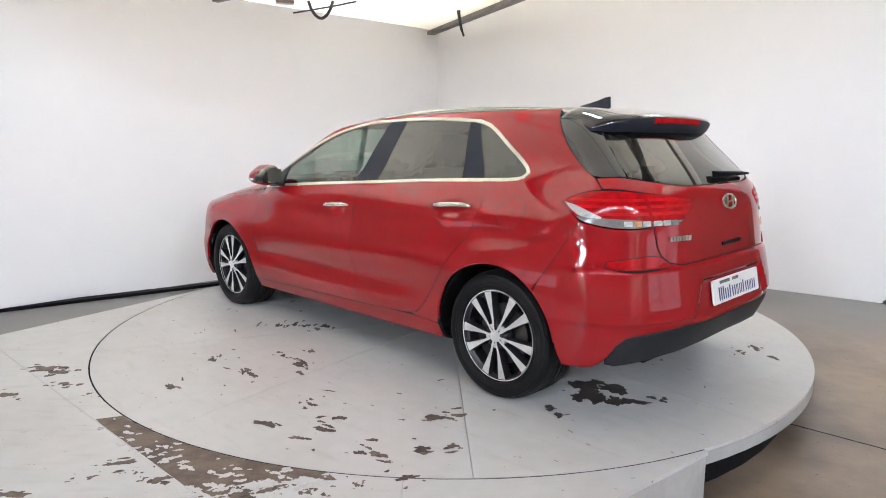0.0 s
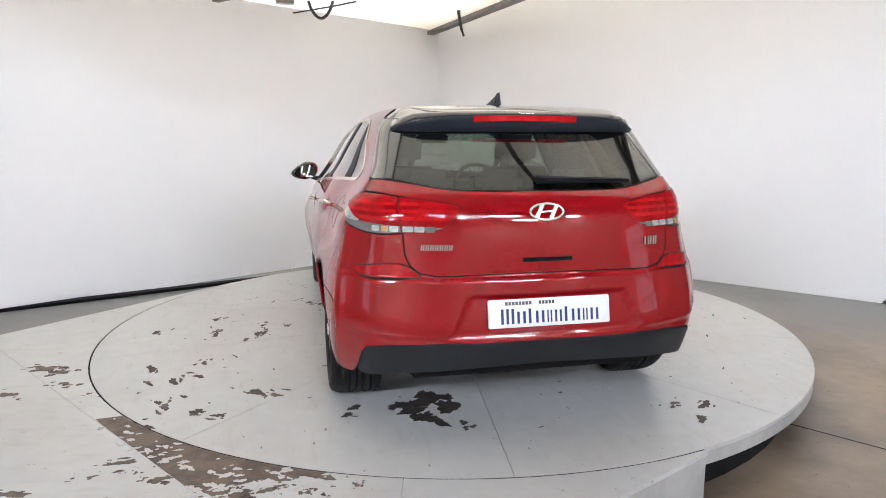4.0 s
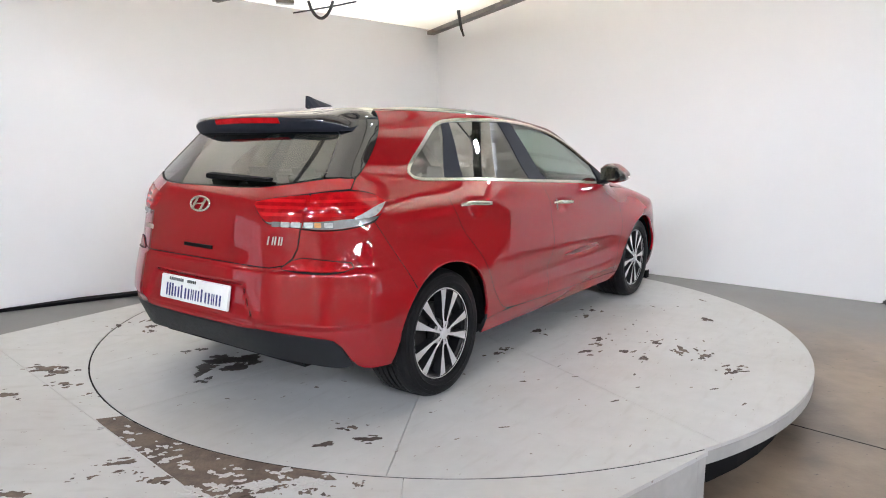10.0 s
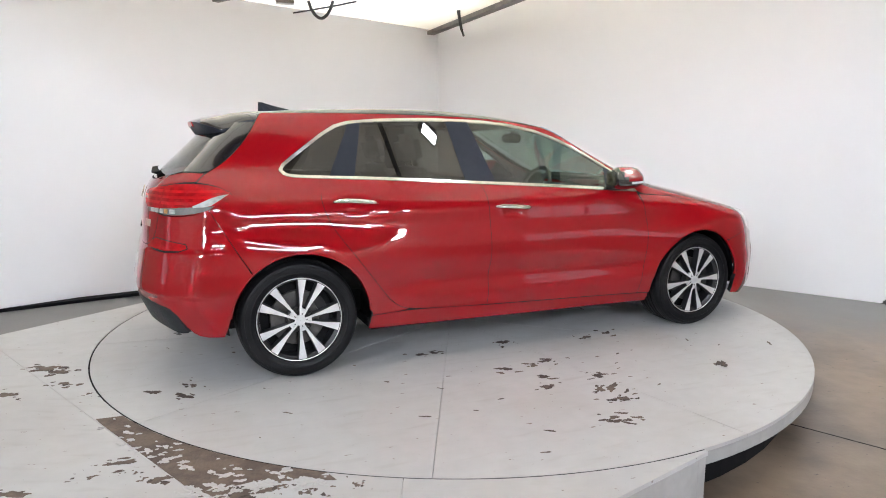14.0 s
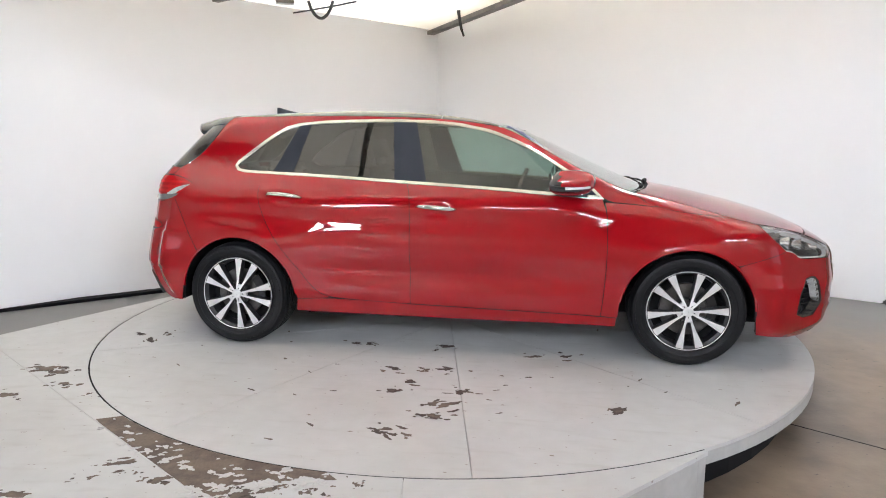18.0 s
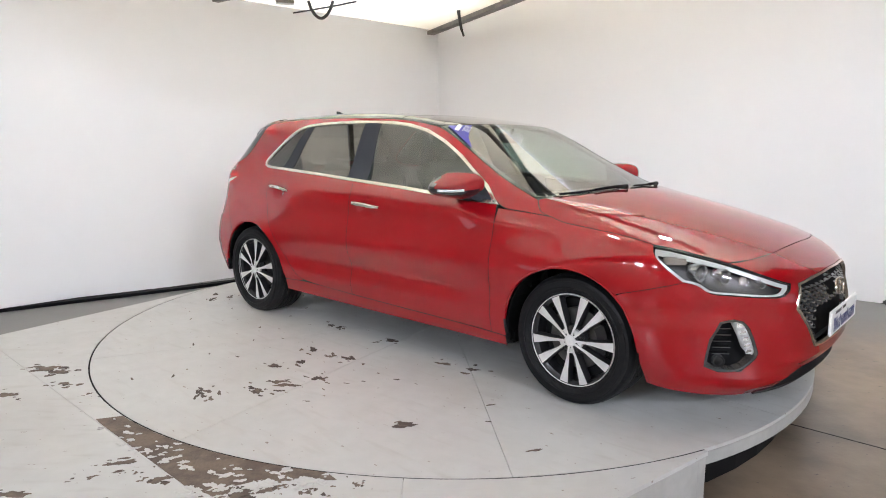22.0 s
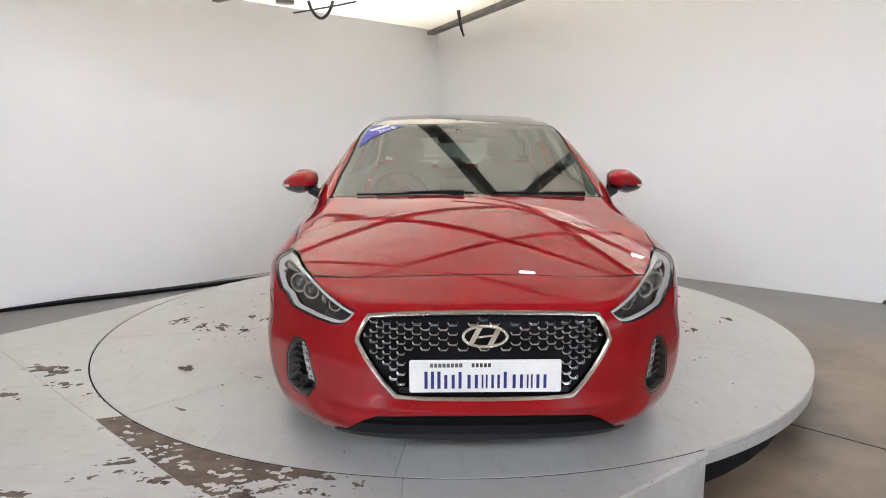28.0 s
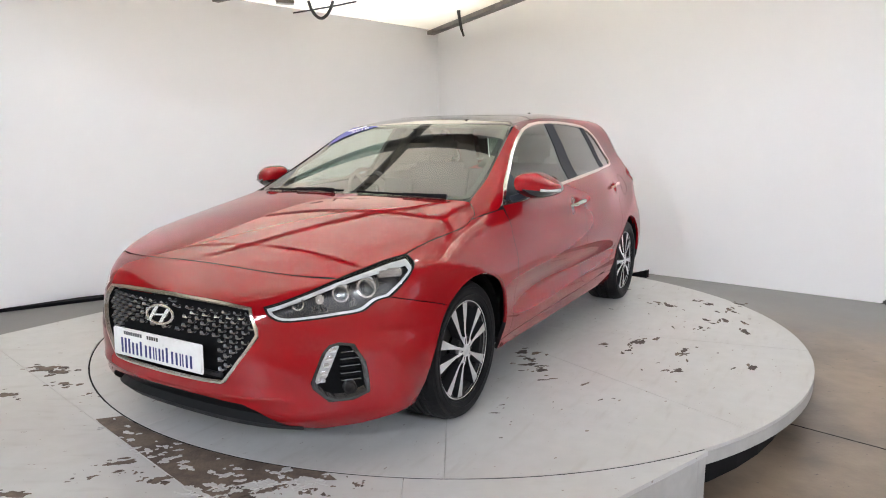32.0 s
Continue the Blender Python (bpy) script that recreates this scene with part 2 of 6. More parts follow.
def lathe(profile, n=48, bm=None, m=None, close=False):
    """Turn a profile of (radius, height) about the z axis."""
    bm = bm or bmesh.new()
    rings = []
    for r, h in profile:
        rings.append([bm.verts.new((r * math.cos(2 * math.pi * k / n), r * math.sin(2 * math.pi * k / n), h)) for k in range(n)])
    pairs = list(zip(rings, rings[1:])) + ([(rings[-1], rings[0])] if close else [])
    for a, b in pairs:
        for k in range(n):
            bm.faces.new((a[k], a[(k + 1) % n], b[(k + 1) % n], b[k]))
    if m is not None:
        bmesh.ops.transform(bm, matrix=m, verts=[v for r in rings for v in r])
    return bm


def tube(path, radius, n=10, bm=None, ends=True):
    """A round bar along a path."""
    bm = bm or bmesh.new()
    path = [Vector(p) for p in path]
    rings = []
    up = Vector((0.13, 0.21, 0.97))
    for i, p in enumerate(path):
        d = (path[min(i + 1, len(path) - 1)] - path[max(i - 1, 0)]).normalized()
        a = d.cross(up).normalized()
        b = d.cross(a).normalized()
        r = radius[i] if isinstance(radius, (list, tuple)) else radius
        rings.append([bm.verts.new(p + a * (r * math.cos(2 * math.pi * k / n)) + b * (r * math.sin(2 * math.pi * k / n))) for k in range(n)])
    for a, b in zip(rings, rings[1:]):
        for k in range(n):
            bm.faces.new((a[k], a[(k + 1) % n], b[(k + 1) % n], b[k]))
    if ends:
        bm.faces.new(rings[0][::-1])
        bm.faces.new(rings[-1])
    return bm


# ---------------------------------------------------------------- the booth
def wall(name, a, b, z0, z1, thick, mat, side=1):
    (ax, ay), (bx, by) = a, b
    L = math.hypot(bx - ax, by - ay)
    nx, ny = -(by - ay) / L * thick * side, (bx - ax) / L * thick * side
    bm = prism([(ax, ay), (bx, by), (bx + nx, by + ny), (ax + nx, ay + ny)], z0, z1)
    return tagged(mesh_object(name, bm, mat, smooth=False), kind="structure")


LEND = (CORNER[0] + LDIR.x * 5.9, CORNER[1] + LDIR.y * 5.9)
REND = (CORNER[0] + RDIR.x * 6.3, CORNER[1] + RDIR.y * 6.3)
HALL_TOP = 5.5
tagged(wall("wall_west", CORNER, LEND, FLOOR, WALL_TOP, 0.12, WALL, -1), "plain matt white painted booth wall")
tagged(wall("wall_east", CORNER, REND, FLOOR, HALL_TOP, 0.12, WALL, 1), "plain matt white painted booth wall")
bm = prism([(-12, -18), (12, -18), (12, 8), (-12, 8)], FLOOR - 0.1, FLOOR)
tagged(mesh_object("floor", bm, CONC, smooth=False), "worn brown and grey concrete hall floor", kind="structure")
for nm, a, b in (("wall_south", (-9, -16), (9, -16)), ("wall_south_west", (-9, 6), (-9, -16)), ("wall_south_east", (9, -16), (9, 6)), ("wall_north", (9, 6), (-9, 6))):
    tagged(wall(nm, a, b, FLOOR, HALL_TOP, 0.15, HALL, -1), "plain grey clad hall wall", kind="structure")
bm = prism([(-9.2, -16.2), (9.2, -16.2), (9.2, 6.2), (-9.2, 6.2)], HALL_TOP, HALL_TOP + 0.1)
tagged(mesh_object("ceiling", bm, ROOF, smooth=False), "tan lined hall roof", kind="structure")
BEAM = Vector((0.40, -0.917)).normalized()
bend = (CORNER[0] - 0.10 + BEAM.x * 7.6, CORNER[1] - 0.06 + BEAM.y * 7.6)
bm = bmesh.new()
bm.faces.new([bm.verts.new((x, y, WALL_TOP + 0.004)) for x, y in (CORNER, (CORNER[0] + LDIR.x * 5.9, CORNER[1] + LDIR.y * 5.9), (-3.6, -2.6), bend)])
tagged(mesh_object("soffit", bm, CEIL, smooth=False), "cream sheeting stretched over the booth", kind="structure")
bm = bmesh.new()
bm.faces.new([bm.verts.new((x, y, 3.42)) for x, y in ((CORNER[0], CORNER[1] - 0.05), bend, (4.3, -2.7), (CORNER[0] + RDIR.x * 6.25, CORNER[1] + RDIR.y * 6.25 - 0.05))])
tagged(mesh_object("soffit_2", bm, CEIL, smooth=False), "cream sheeting over the open side of the booth", kind="structure")
# unseen upright sheet, added to keep lamp light off the east wall's top
bm = bmesh.new()
bm.faces.new([bm.verts.new(p) for p in ((CORNER[0], CORNER[1], WALL_TOP + 0.008), (*bend, WALL_TOP + 0.008), (*bend, 3.416), (CORNER[0], CORNER[1], 3.416))])
tagged(mesh_object("leak_screen", bm, CEIL, smooth=False), "unseen upright cream sheeting added to block light between two ceiling heights", kind="structure")

# steel angle along the sheeting's edge
def bar_between(name, a, b, w, h, mat, label, category):
    a, b = Vector(a), Vector(b)
    L = (b - a).length
    bm = box(bmesh.new(), L / 2, 0, 0, L, w, h, bevel=0.004)
    box(bm, L / 2, w / 2 - 0.006, h * 0.9, L, 0.012, h, bevel=0.002)
    ob = tagged(mesh_object(name, bm, mat, smooth=False), label, category)
    x = (b - a).normalized()
    y = Vector((0, 0, 1)).cross(x).normalized()
    ob.matrix_world = Matrix.Translation(a) @ Matrix((x, y, x.cross(y))).transposed().to_4x4()
    return ob


bar_between("steel_beam", (CORNER[0] - 0.10, CORNER[1] - 0.16, 2.672), (bend[0], bend[1], 2.672), 0.10, 0.05, STEEL, "brown-grey steel angle along the edge of the sheeting", "beam")
for a, b, w, z in (((-2.35, 2.32), (2.6, -1.25), 0.075, 2.64), ((-3.3, 1.53), (1.2, -2.0), 0.045, 2.67), ((0.0, 2.3), (3.4, -0.2), 0.06, 2.67), ((-3.0, -2.75), (2.1, 1.45), 0.035, 2.58), ((-2.6, 0.3), (0.75, 1.65), 0.03, 2.58)):
    bar_between("steel_beam", (*a, z), (*b, z), w, 0.06, STEEL, "dark steel beam under the sheeting", "beam")
bar_between("steel_beam", (-1.84, 2.705, 2.69), (-1.66, 2.76, 2.69), 0.12, 0.03, STEEL, "short dark steel plate under the sheeting", "beam")


def cable(path, r, name, label, mat=CABLE):
    ob = tagged(mesh_object(name, tube(path, r, 8), mat), label, "cable")
    return ob


loop = [(-1.50 + 0.26 * (k / 12), 2.72, 2.70 - 0.175 * math.sin(math.pi * k / 12) ** 0.7) for k in range(13)]
cable(loop, 0.017, "cable", "thick black cable looped under the sheeting")
rope = [(-1.90, 3.30, 2.685), (-1.86, 3.28, 2.672), (-1.60, 3.14, 2.682), (-1.35, 3.0, 2.690), (-1.0, 2.75, 2.70)]
cable(rope, 0.009, "rope", "thin dark cord with a metal hook at its end")
hook = tagged(mesh_object("hook", tube([(-1.90 + 0.02 * math.cos(a), 3.30 + 0.01 * math.sin(a), 2.675 + 0.022 * math.sin(a)) for a in [k * 0.6 for k in range(9)]], 0.007, 8), IRON), "small grey metal hook on the cord", "hook")
strap = [(0.088, 3.25, 2.70), (0.092, 3.25, 2.66), (0.105, 3.25, 2.58), (0.120, 3.25, 2.50), (0.142, 3.25, 2.44)]
cable(strap, [0.022, 0.018, 0.017, 0.016, 0.010], "strap", "short dark strap hanging from the steel angle")
bm = bmesh.new()
bmesh.ops.create_uvsphere(bm, u_segments=10, v_segments=8, radius=0.014, matrix=Matrix.Translation((0.145, 3.25, 2.43)))
tagged(mesh_object("strap_clip", bm, IRON), "small metal clip on the end of the strap", "clip")



# strip lamps added out of view to brighten the sheeting, walls and hall
def fill_strip(x, y, z, tubes=4):
    t = tagged(new("fill_strip"), "unseen white strip light added under the hall roof as fill", "lamp", "hall strip lights")
    t.location = (x, y, z)
    part("housing", box(bmesh.new(), 0, 0, 0.06, 1.30, 0.60, 0.05, bevel=0.01), PLATE, t)
    for q in (-0.5, 0.5):
        part("rod", tube([(q, 0, 0.08), (q, 0, HALL_TOP - z)], 0.012, 6), STEEL, t)
    for q in [0.14 * (k - (tubes - 1) / 2) for k in range(tubes)]:
        bm = tube([(-0.6, q, 0), (0.6, q, 0)], 0.022, 10)
        part("tube", bm, LAMP_ON, t)
    return t


def flood_light(x, y, z, aim, hang, group, label, w=0.30, h=0.20):
    """A flat lamp of bright panel and dark housing on a bracket, aimed at a point."""
    t = tagged(new("flood_light"), label, "lamp", group)
    t.matrix_world = look((x, y, z), aim)
    part("housing", box(bmesh.new(), 0, 0, 0.03, w + 0.04, h + 0.04, 0.05, bevel=0.012), STEEL, t)
    part("lit_panel", box(bmesh.new(), 0, 0, 0.002, w, h, 0.006), FLOOD_ON, t)
    end = t.matrix_world.inverted() @ Vector((x, y, hang))
    part("bracket", tube([(0, 0, 0.05), end], 0.014, 6), STEEL, t)
    return t


for lx, ly in ((0.66, -1.03), (2.05, 0.50)):
    flood_light(lx, ly, 2.54, (lx + 0.001, ly, 0), WALL_TOP if lx < 1 else HALL_TOP, "booth ceiling lights", "flat square lamp hanging over the turntable", *((0.06, 0.13) if lx < 1 else (0.07, 0.12)))
for lx in (-4.5, 4.5):
    flood_light(lx, -6.6, 2.85, (lx * 0.6, 1.0, 0.9), HALL_TOP, "hall flood lights", "flat square lamp aimed into the booth", 0.30, 0.22)
for lx in (-0.75, 1.45):
    for lz in (2.70, 3.0):
        flood_light(lx, -6.6, lz, (lx * 0.6, 1.0, 0.9), HALL_TOP, "hall flood lights", "long narrow lamp aimed into the booth", 1.3, 0.022)
# added fill: strips over the low sheeting, over the high sheeting, far hall
for lx, ly in ((-1.1, 3.0), (-2.8, 1.4), (-1.3, 0.6), (-3.0, -0.8), (-1.2, -1.8)):
    fill_strip(lx, ly, 3.95, 1)
for lx, ly in ((1.2, 2.4), (2.9, 0.6), (2.4, -1.6)):
    fill_strip(lx, ly, 4.65, 2)
for lx, ly in ((-5.0, -10.0), (4.5, -10.0), (-7.2, -13.0), (7.2, -13.0)):
    fill_strip(lx, ly, 4.4)


def hall_window(name, x, y, turn, w, h):
    """A daylit window of frosted panes in a dark frame, in the hall's wall."""
    t = tagged(new(name), "daylit hall window of frosted panes", kind="structure")
    t.matrix_world = Matrix.Translation((x, y, 1.25)) @ Matrix.Rotation(turn, 4, "Z")
    for i in range(4):
        for j in range(2):
            part("pane", box(bmesh.new(), (i - 1.5) * w / 4, 0.02, (j - 0.5) * h / 2, w / 4 - 0.05, 0.02, h / 2 - 0.05), DAY, t)
    for k in range(5):
        part("window_bar", box(bmesh.new(), (k - 2) * w / 4, 0.02, 0, 0.05, 0.06, h + 0.05), STEEL, t)
    for k in (-0.5, 0, 0.5):
        part("window_bar", box(bmesh.new(), 0, 0.02, k * h, w, 0.058, 0.05), STEEL, t)


hall_window("window_1", -8.96, -4.4, radians(-90), 3.2, 1.6)
hall_window("window_2", 8.96, -5.6, radians(90), 3.2, 1.6)
for a, b, w in (((-8.5, -2.2), (6.5, -14.0), 0.24), ((8.5, -1.0), (-5.5, -14.5), 0.24), ((-8.8, -7.5), (8.8, -7.5), 0.14), ((3.6, 5.0), (3.6, -15.5), 0.14)):
    bar_between("roof_beam", (*a, 5.25), (*b, 5.25), w, w, STEEL, "dark steel beam under the hall roof", "beam")
for a, b, nm in (((1.82, -1.209), (4.2, -3.40), "floor_joint"), ((1.82, -1.209), (-0.9, 1.3), "floor_joint")):
    dx, dy = b[0] - a[0], b[1] - a[1]
    L = math.hypot(dx, dy)
    ox, oy = -dy / L * 0.004, dx / L * 0.004
    bm = prism([(a[0] - ox, a[1] - oy), (b[0] - ox, b[1] - oy), (b[0] + ox, b[1] + oy), (a[0] + ox, a[1] + oy)], FLOOR - 0.01, FLOOR + 0.0015)
    tagged(mesh_object(nm, bm, RUBBER, smooth=False), kind="structure")
bm = bmesh.new()
P = [(1.985, 2.80, FLOOR), (2.165, 2.63, FLOOR), (2.165, 2.63, FLOOR + 0.085), (2.03, 2.86, FLOOR), (2.21, 2.69, FLOOR), (2.21, 2.69, FLOOR + 0.085)]
V = [bm.verts.new(p) for p in P]
for f in ((0, 1, 2), (5, 4, 3), (0, 3, 4, 1), (1, 4, 5, 2), (2, 5, 3, 0)):
    bm.faces.new([V[k] for k in f])
tagged(mesh_object("wedge", bm, RUBBER, smooth=False), "black rubber wedge on the floor behind the turntable", "wedge")
bm = bmesh.new()
bmesh.ops.create_icosphere(bm, subdivisions=3, radius=1.0)
for v in bm.verts:
    n = 0.7 + 0.6 * noise.noise(v.co * 2.3)
    v.co = (4.05 + 0.10 * v.co.x * n, 1.38 + 0.07 * v.co.y * n, FLOOR + 0.03 + 0.035 * max(-0.85, v.co.z * n))
tagged(mesh_object("rag", bm, IRON), "crumpled grey rag on the floor by the wall", "rag")

# ---------------------------------------------------------------- turntable
table = tagged(new("turntable"), "round white painted car turntable with chipped paint", "turntable")
R_TABLE = 2.266


def sector(a0, a1, r, z0, z1, gap=0.0015):
    n = 14
    mid = (a0 + a1) / 2
    ox, oy = gap * math.cos(mid) / math.sin((a1 - a0) / 2), gap * math.sin(mid) / math.sin((a1 - a0) / 2)
    pts = [(ox, oy)] + [(ox + (r - gap * 3) * math.cos(a0 + (a1 - a0) * k / n), oy + (r - gap * 3) * math.sin(a0 + (a1 - a0) * k / n)) for k in range(n + 1)]
    return prism(pts, z0, z1)


for k in range(10):
    a = radians(137 + 36 * k)
    part("deck_board", sector(a, a + radians(36), R_TABLE, -0.016, 0.0), DECK, table, "white painted wedge-shaped deck board")
bm = lathe([(0.01, -0.018), (R_TABLE - 0.006, -0.018), (R_TABLE - 0.001, -0.02), (R_TABLE, -0.074), (R_TABLE - 0.02, -0.075), (0.01, -0.075)], 128)
part("edge_band", bm, RIM_PAINT, table, "dull white steel edge band", smooth=False)
# drum made wide and near-black to stand in for shade under the rim
bm = lathe([(0.02, -0.077), (2.15, -0.077), (2.15, FLOOR), (0.02, FLOOR)], 64)
part("bearing_drum", bm, DARK, table, "dark steel bearing drum, widened to stand in for shade below the rim")


def flake(cx, cy, size, seed, z, long=1.6, turn=0.0, bm=None):
    """A ragged patch where the paint has come off, as a very thin layer."""
    rnd = random.Random(seed)
    n = 34
    ph = [rnd.uniform(0, 6.28) for _ in range(6)]
    z += rnd.random() * 0.0014
    pts = []
    for k in range(n):
        a = 2 * math.pi * k / n
        r = size * (0.8 + 0.22 * math.sin(2 * a + ph[0]) + 0.18 * math.sin(3 * a + ph[1]) + 0.13 * math.sin(7 * a + ph[2]) + 0.22 * (rnd.random() - 0.5))
        x, y = max(r, 0.1 * size) * math.cos(a) * long, max(r, 0.1 * size) * math.sin(a)
        pts.append((cx + x * math.cos(turn) - y * math.sin(turn), cy + x * math.sin(turn) + y * math.cos(turn)))
    return prism(pts, -0.003, z + 0.0005, bm)


# ---------------------------------------------------------------- the car's skin
def curve(pts):
    """A smooth curve through (a, b) pairs, straight beyond its ends."""
    x, y = np.array([p[0] for p in pts], float), np.array([p[1] for p in pts], float)
    h, n = np.diff(x), len(x)
    A, r = np.eye(n), np.zeros(n)
    for i in range(1, n - 1):
        A[i, i - 1:i + 2] = h[i - 1], 2 * (h[i - 1] + h[i]), h[i]
        r[i] = 6 * ((y[i + 1] - y[i]) / h[i] - (y[i] - y[i - 1]) / h[i - 1])
    m = np.linalg.solve(A, r)
    s0 = (y[1] - y[0]) / h[0] - h[0] * m[1] / 6
    s1 = (y[-1] - y[-2]) / h[-1] + h[-1] * m[-2] / 6

    def f(v):
        v = np.asarray(v, float)
        i = np.clip(np.searchsorted(x, v) - 1, 0, n - 2)
        a, b, k = x[i + 1] - v, v - x[i], h[i]
        q = m[i] * a ** 3 / 6 / k + m[i + 1] * b ** 3 / 6 / k + (y[i] / k - m[i] * k / 6) * a + (y[i + 1] / k - m[i + 1] * k / 6) * b
        q = np.where(v < x[0], y[0] + s0 * (v - x[0]), q)
        return np.where(v > x[-1], y[-1] + s1 * (v - x[-1]), q)
    return f


def ease(v, a, b):
    """0 below a, 1 above b, smooth between."""
    t = np.clip((v - a) / (b - a), 0, 1)
    return t * t * t * (t * (6 * t - 15) + 10)


TOP = curve([(-2.3, 1.30), (-1.82, 1.372), (-1.64, 1.396), (-1.26, 1.426), (-0.88, 1.441), (-0.5, 1.441), (-0.1, 1.414), (0.15, 1.378), (0.33, 1.332),
             (0.50, 1.258), (0.75, 1.142), (1.00, 1.028), (1.10, 0.990), (1.2, 0.973), (1.49, 0.918), (1.70, 0.866), (1.9, 0.806), (2.05, 0.746), (2.15, 0.690), (2.22, 0.640), (2.3, 0.56)])
SIDE = curve([(0.10, 0.76), (0.20, 0.815), (0.28, 0.846), (0.36, 0.868), (0.48, 0.885), (0.58, 0.895), (0.65, 0.8975), (0.71, 0.891), (0.77, 0.879), (0.82, 0.872), (0.865, 0.869), (0.905, 0.857),
              (0.98, 0.815), (1.06, 0.755), (1.20, 0.675), (1.32, 0.605), (1.40, 0.555), (1.50, 0.47)])
NOSE = curve([(0.08, 2.08), (0.15, 2.15), (0.20, 2.20), (0.27, 2.235), (0.39, 2.252), (0.50, 2.250), (0.60, 2.236), (0.68, 2.21), (0.8, 2.16)])
TAIL = curve([(0.15, 1.93), (0.20, 1.98), (0.28, 2.04), (0.36, 2.08), (0.44, 2.11), (0.52, 2.108), (0.62, 2.09), (0.70, 2.078), (0.80, 2.070), (0.90, 2.058), (0.96, 2.045), (1.02, 2.015),
              (1.06, 1.98), (1.20, 1.835), (1.34, 1.69), (1.42, 1.60)])
NOSEC = curve([(0, 0), (0.26, 0.015), (0.45, 0.065), (0.60, 0.168), (0.70, 0.28), (0.80, 0.405), (0.86, 0.515), (0.90, 0.72), (0.95, 1.3)])
TAILC = curve([(0, 0), (0.30, 0.006), (0.50, 0.035), (0.65, 0.095), (0.75, 0.17), (0.82, 0.27), (0.87, 0.42), (0.90, 0.75), (0.95, 1.4)])
def smax(a, b, k):
    h = np.maximum(k - np.abs(a - b), 0) / k
    return np.maximum(a, b) + h * h * k * 0.25
def body(P):
    """Below nought inside the car's outer skin."""
    x, y, z = P[..., 0], np.abs(P[..., 1]), P[..., 2]
    bow = 0.22 * ease(x, 0.1, 0.75) * ease(-x, -1.40, -1.05)
    zt = TOP(x + bow * y * y) - (0.045 + 0.085 * ease(x, 0.95, 1.45)) * y * y
    arch = np.exp(-(((np.abs(x) - 1.325) / 0.42) ** 2)) * np.exp(-(((z - 0.52) / 0.28) ** 2))
    w = SIDE(z) + (0.010 + 0.024 * ease(x, -0.5, 0.8)) * arch - 0.045 * ease(x, 0.6, 1.3) * ease(z, 0.60, 0.92) - 0.048 * ease(x, 0.55, 1.0) * ease(z, 0.80, 0.95) * ease(-x, -1.75, -1.35) - 0.055 * ease(-x, 0.6, 1.5) * ease(z, 0.56, 0.90) * ease(-z, -1.38, -1.05)
    waist = np.exp(-((z - 0.475) / 0.072) ** 2) * np.exp(-(x / 0.85) ** 4)
    w = w - 0.030 * waist
    for hx, hz in ((-1.007, 0.905), (-0.080, 0.855)):
        cup = np.exp(-(((x - hx) / 0.060) ** 4) - (((z - hz) / 0.036) ** 4))
        w = w - 0.013 * cup
    chin = 0.010 * np.exp(-((z - 0.310) / 0.022) ** 2) * ease(-y, -0.62, -0.45) + 0.022 * np.exp(-((z - 0.225) / 0.05) ** 2 - ((y - 0.60) / 0.11) ** 2)
    nose = x - (NOSE(z) + chin - NOSEC(np.maximum(y - 0.015 * ease(-z, -0.56, -0.42), 0)))
    well = ease(-y - 0.5 * (z - 0.47), -0.43, -0.385) * ease(z, 0.455, 0.48) * ease(-z, -0.634, -0.618)
    tail = -x - (TAIL(z) + 0.014 * ease(-z, -0.703, -0.688) - 0.012 * ease(-z, -0.485, -0.455) - 0.016 * well - TAILC(y + 0.055 * ease(z, 0.50, 0.98) + 0.03 * ease(z, 0.9, 1.4)))
    r = smax(y - w, z - zt, 0.09 - 0.035 * ease(x, 0.05, 0.35) * ease(-x, -1.1, -0.9))
    r = smax(r, nose, 0.06)
    r = smax(r, tail, 0.085)
    return np.maximum(r, 0.12 - z)



def cast(o, d, far):
    """The distance from inside points o along d to the skin."""
    lo, hi = np.zeros(len(o)), np.full(len(o), float(far))
    for _ in range(34):
        m = (lo + hi) / 2
        inside = body(o + m[:, None] * d) < 0
        lo, hi = np.where(inside, m, lo), np.where(inside, hi, m)
    return o + lo[:, None] * d


def one(o, d, far=4):
    return cast(np.array([o], float), np.array([d], float), far)[0]


def S(x, z):
    """A point of the left side by its side elevation."""
    return one((x, 0, z), (0, 1, 0), 2)


def T(x, y):
    return one((x, y, 0.4), (0, 0, 1), 2)


def N(y, z):
    """A point of the nose by its front elevation."""
    return one((0.9, y, z), (1, 0, 0), 3)


def B(y, z):
    return one((-0.9, y, z), (-1, 0, 0), 3)


def flat(P, kind):
    P = np.asarray(P, float)
    if kind == "X":
        return np.stack([P[:, 0], 0.8 * np.arctan2(P[:, 2] - 0.75, P[:, 1])], -1)
    if kind == "T":
        return P[:, :2].copy()
    s = 1 if kind == "N" else -1
    return np.stack([1.1 * np.arctan2(P[:, 1], s * P[:, 0] - 0.9), P[:, 2]], -1)


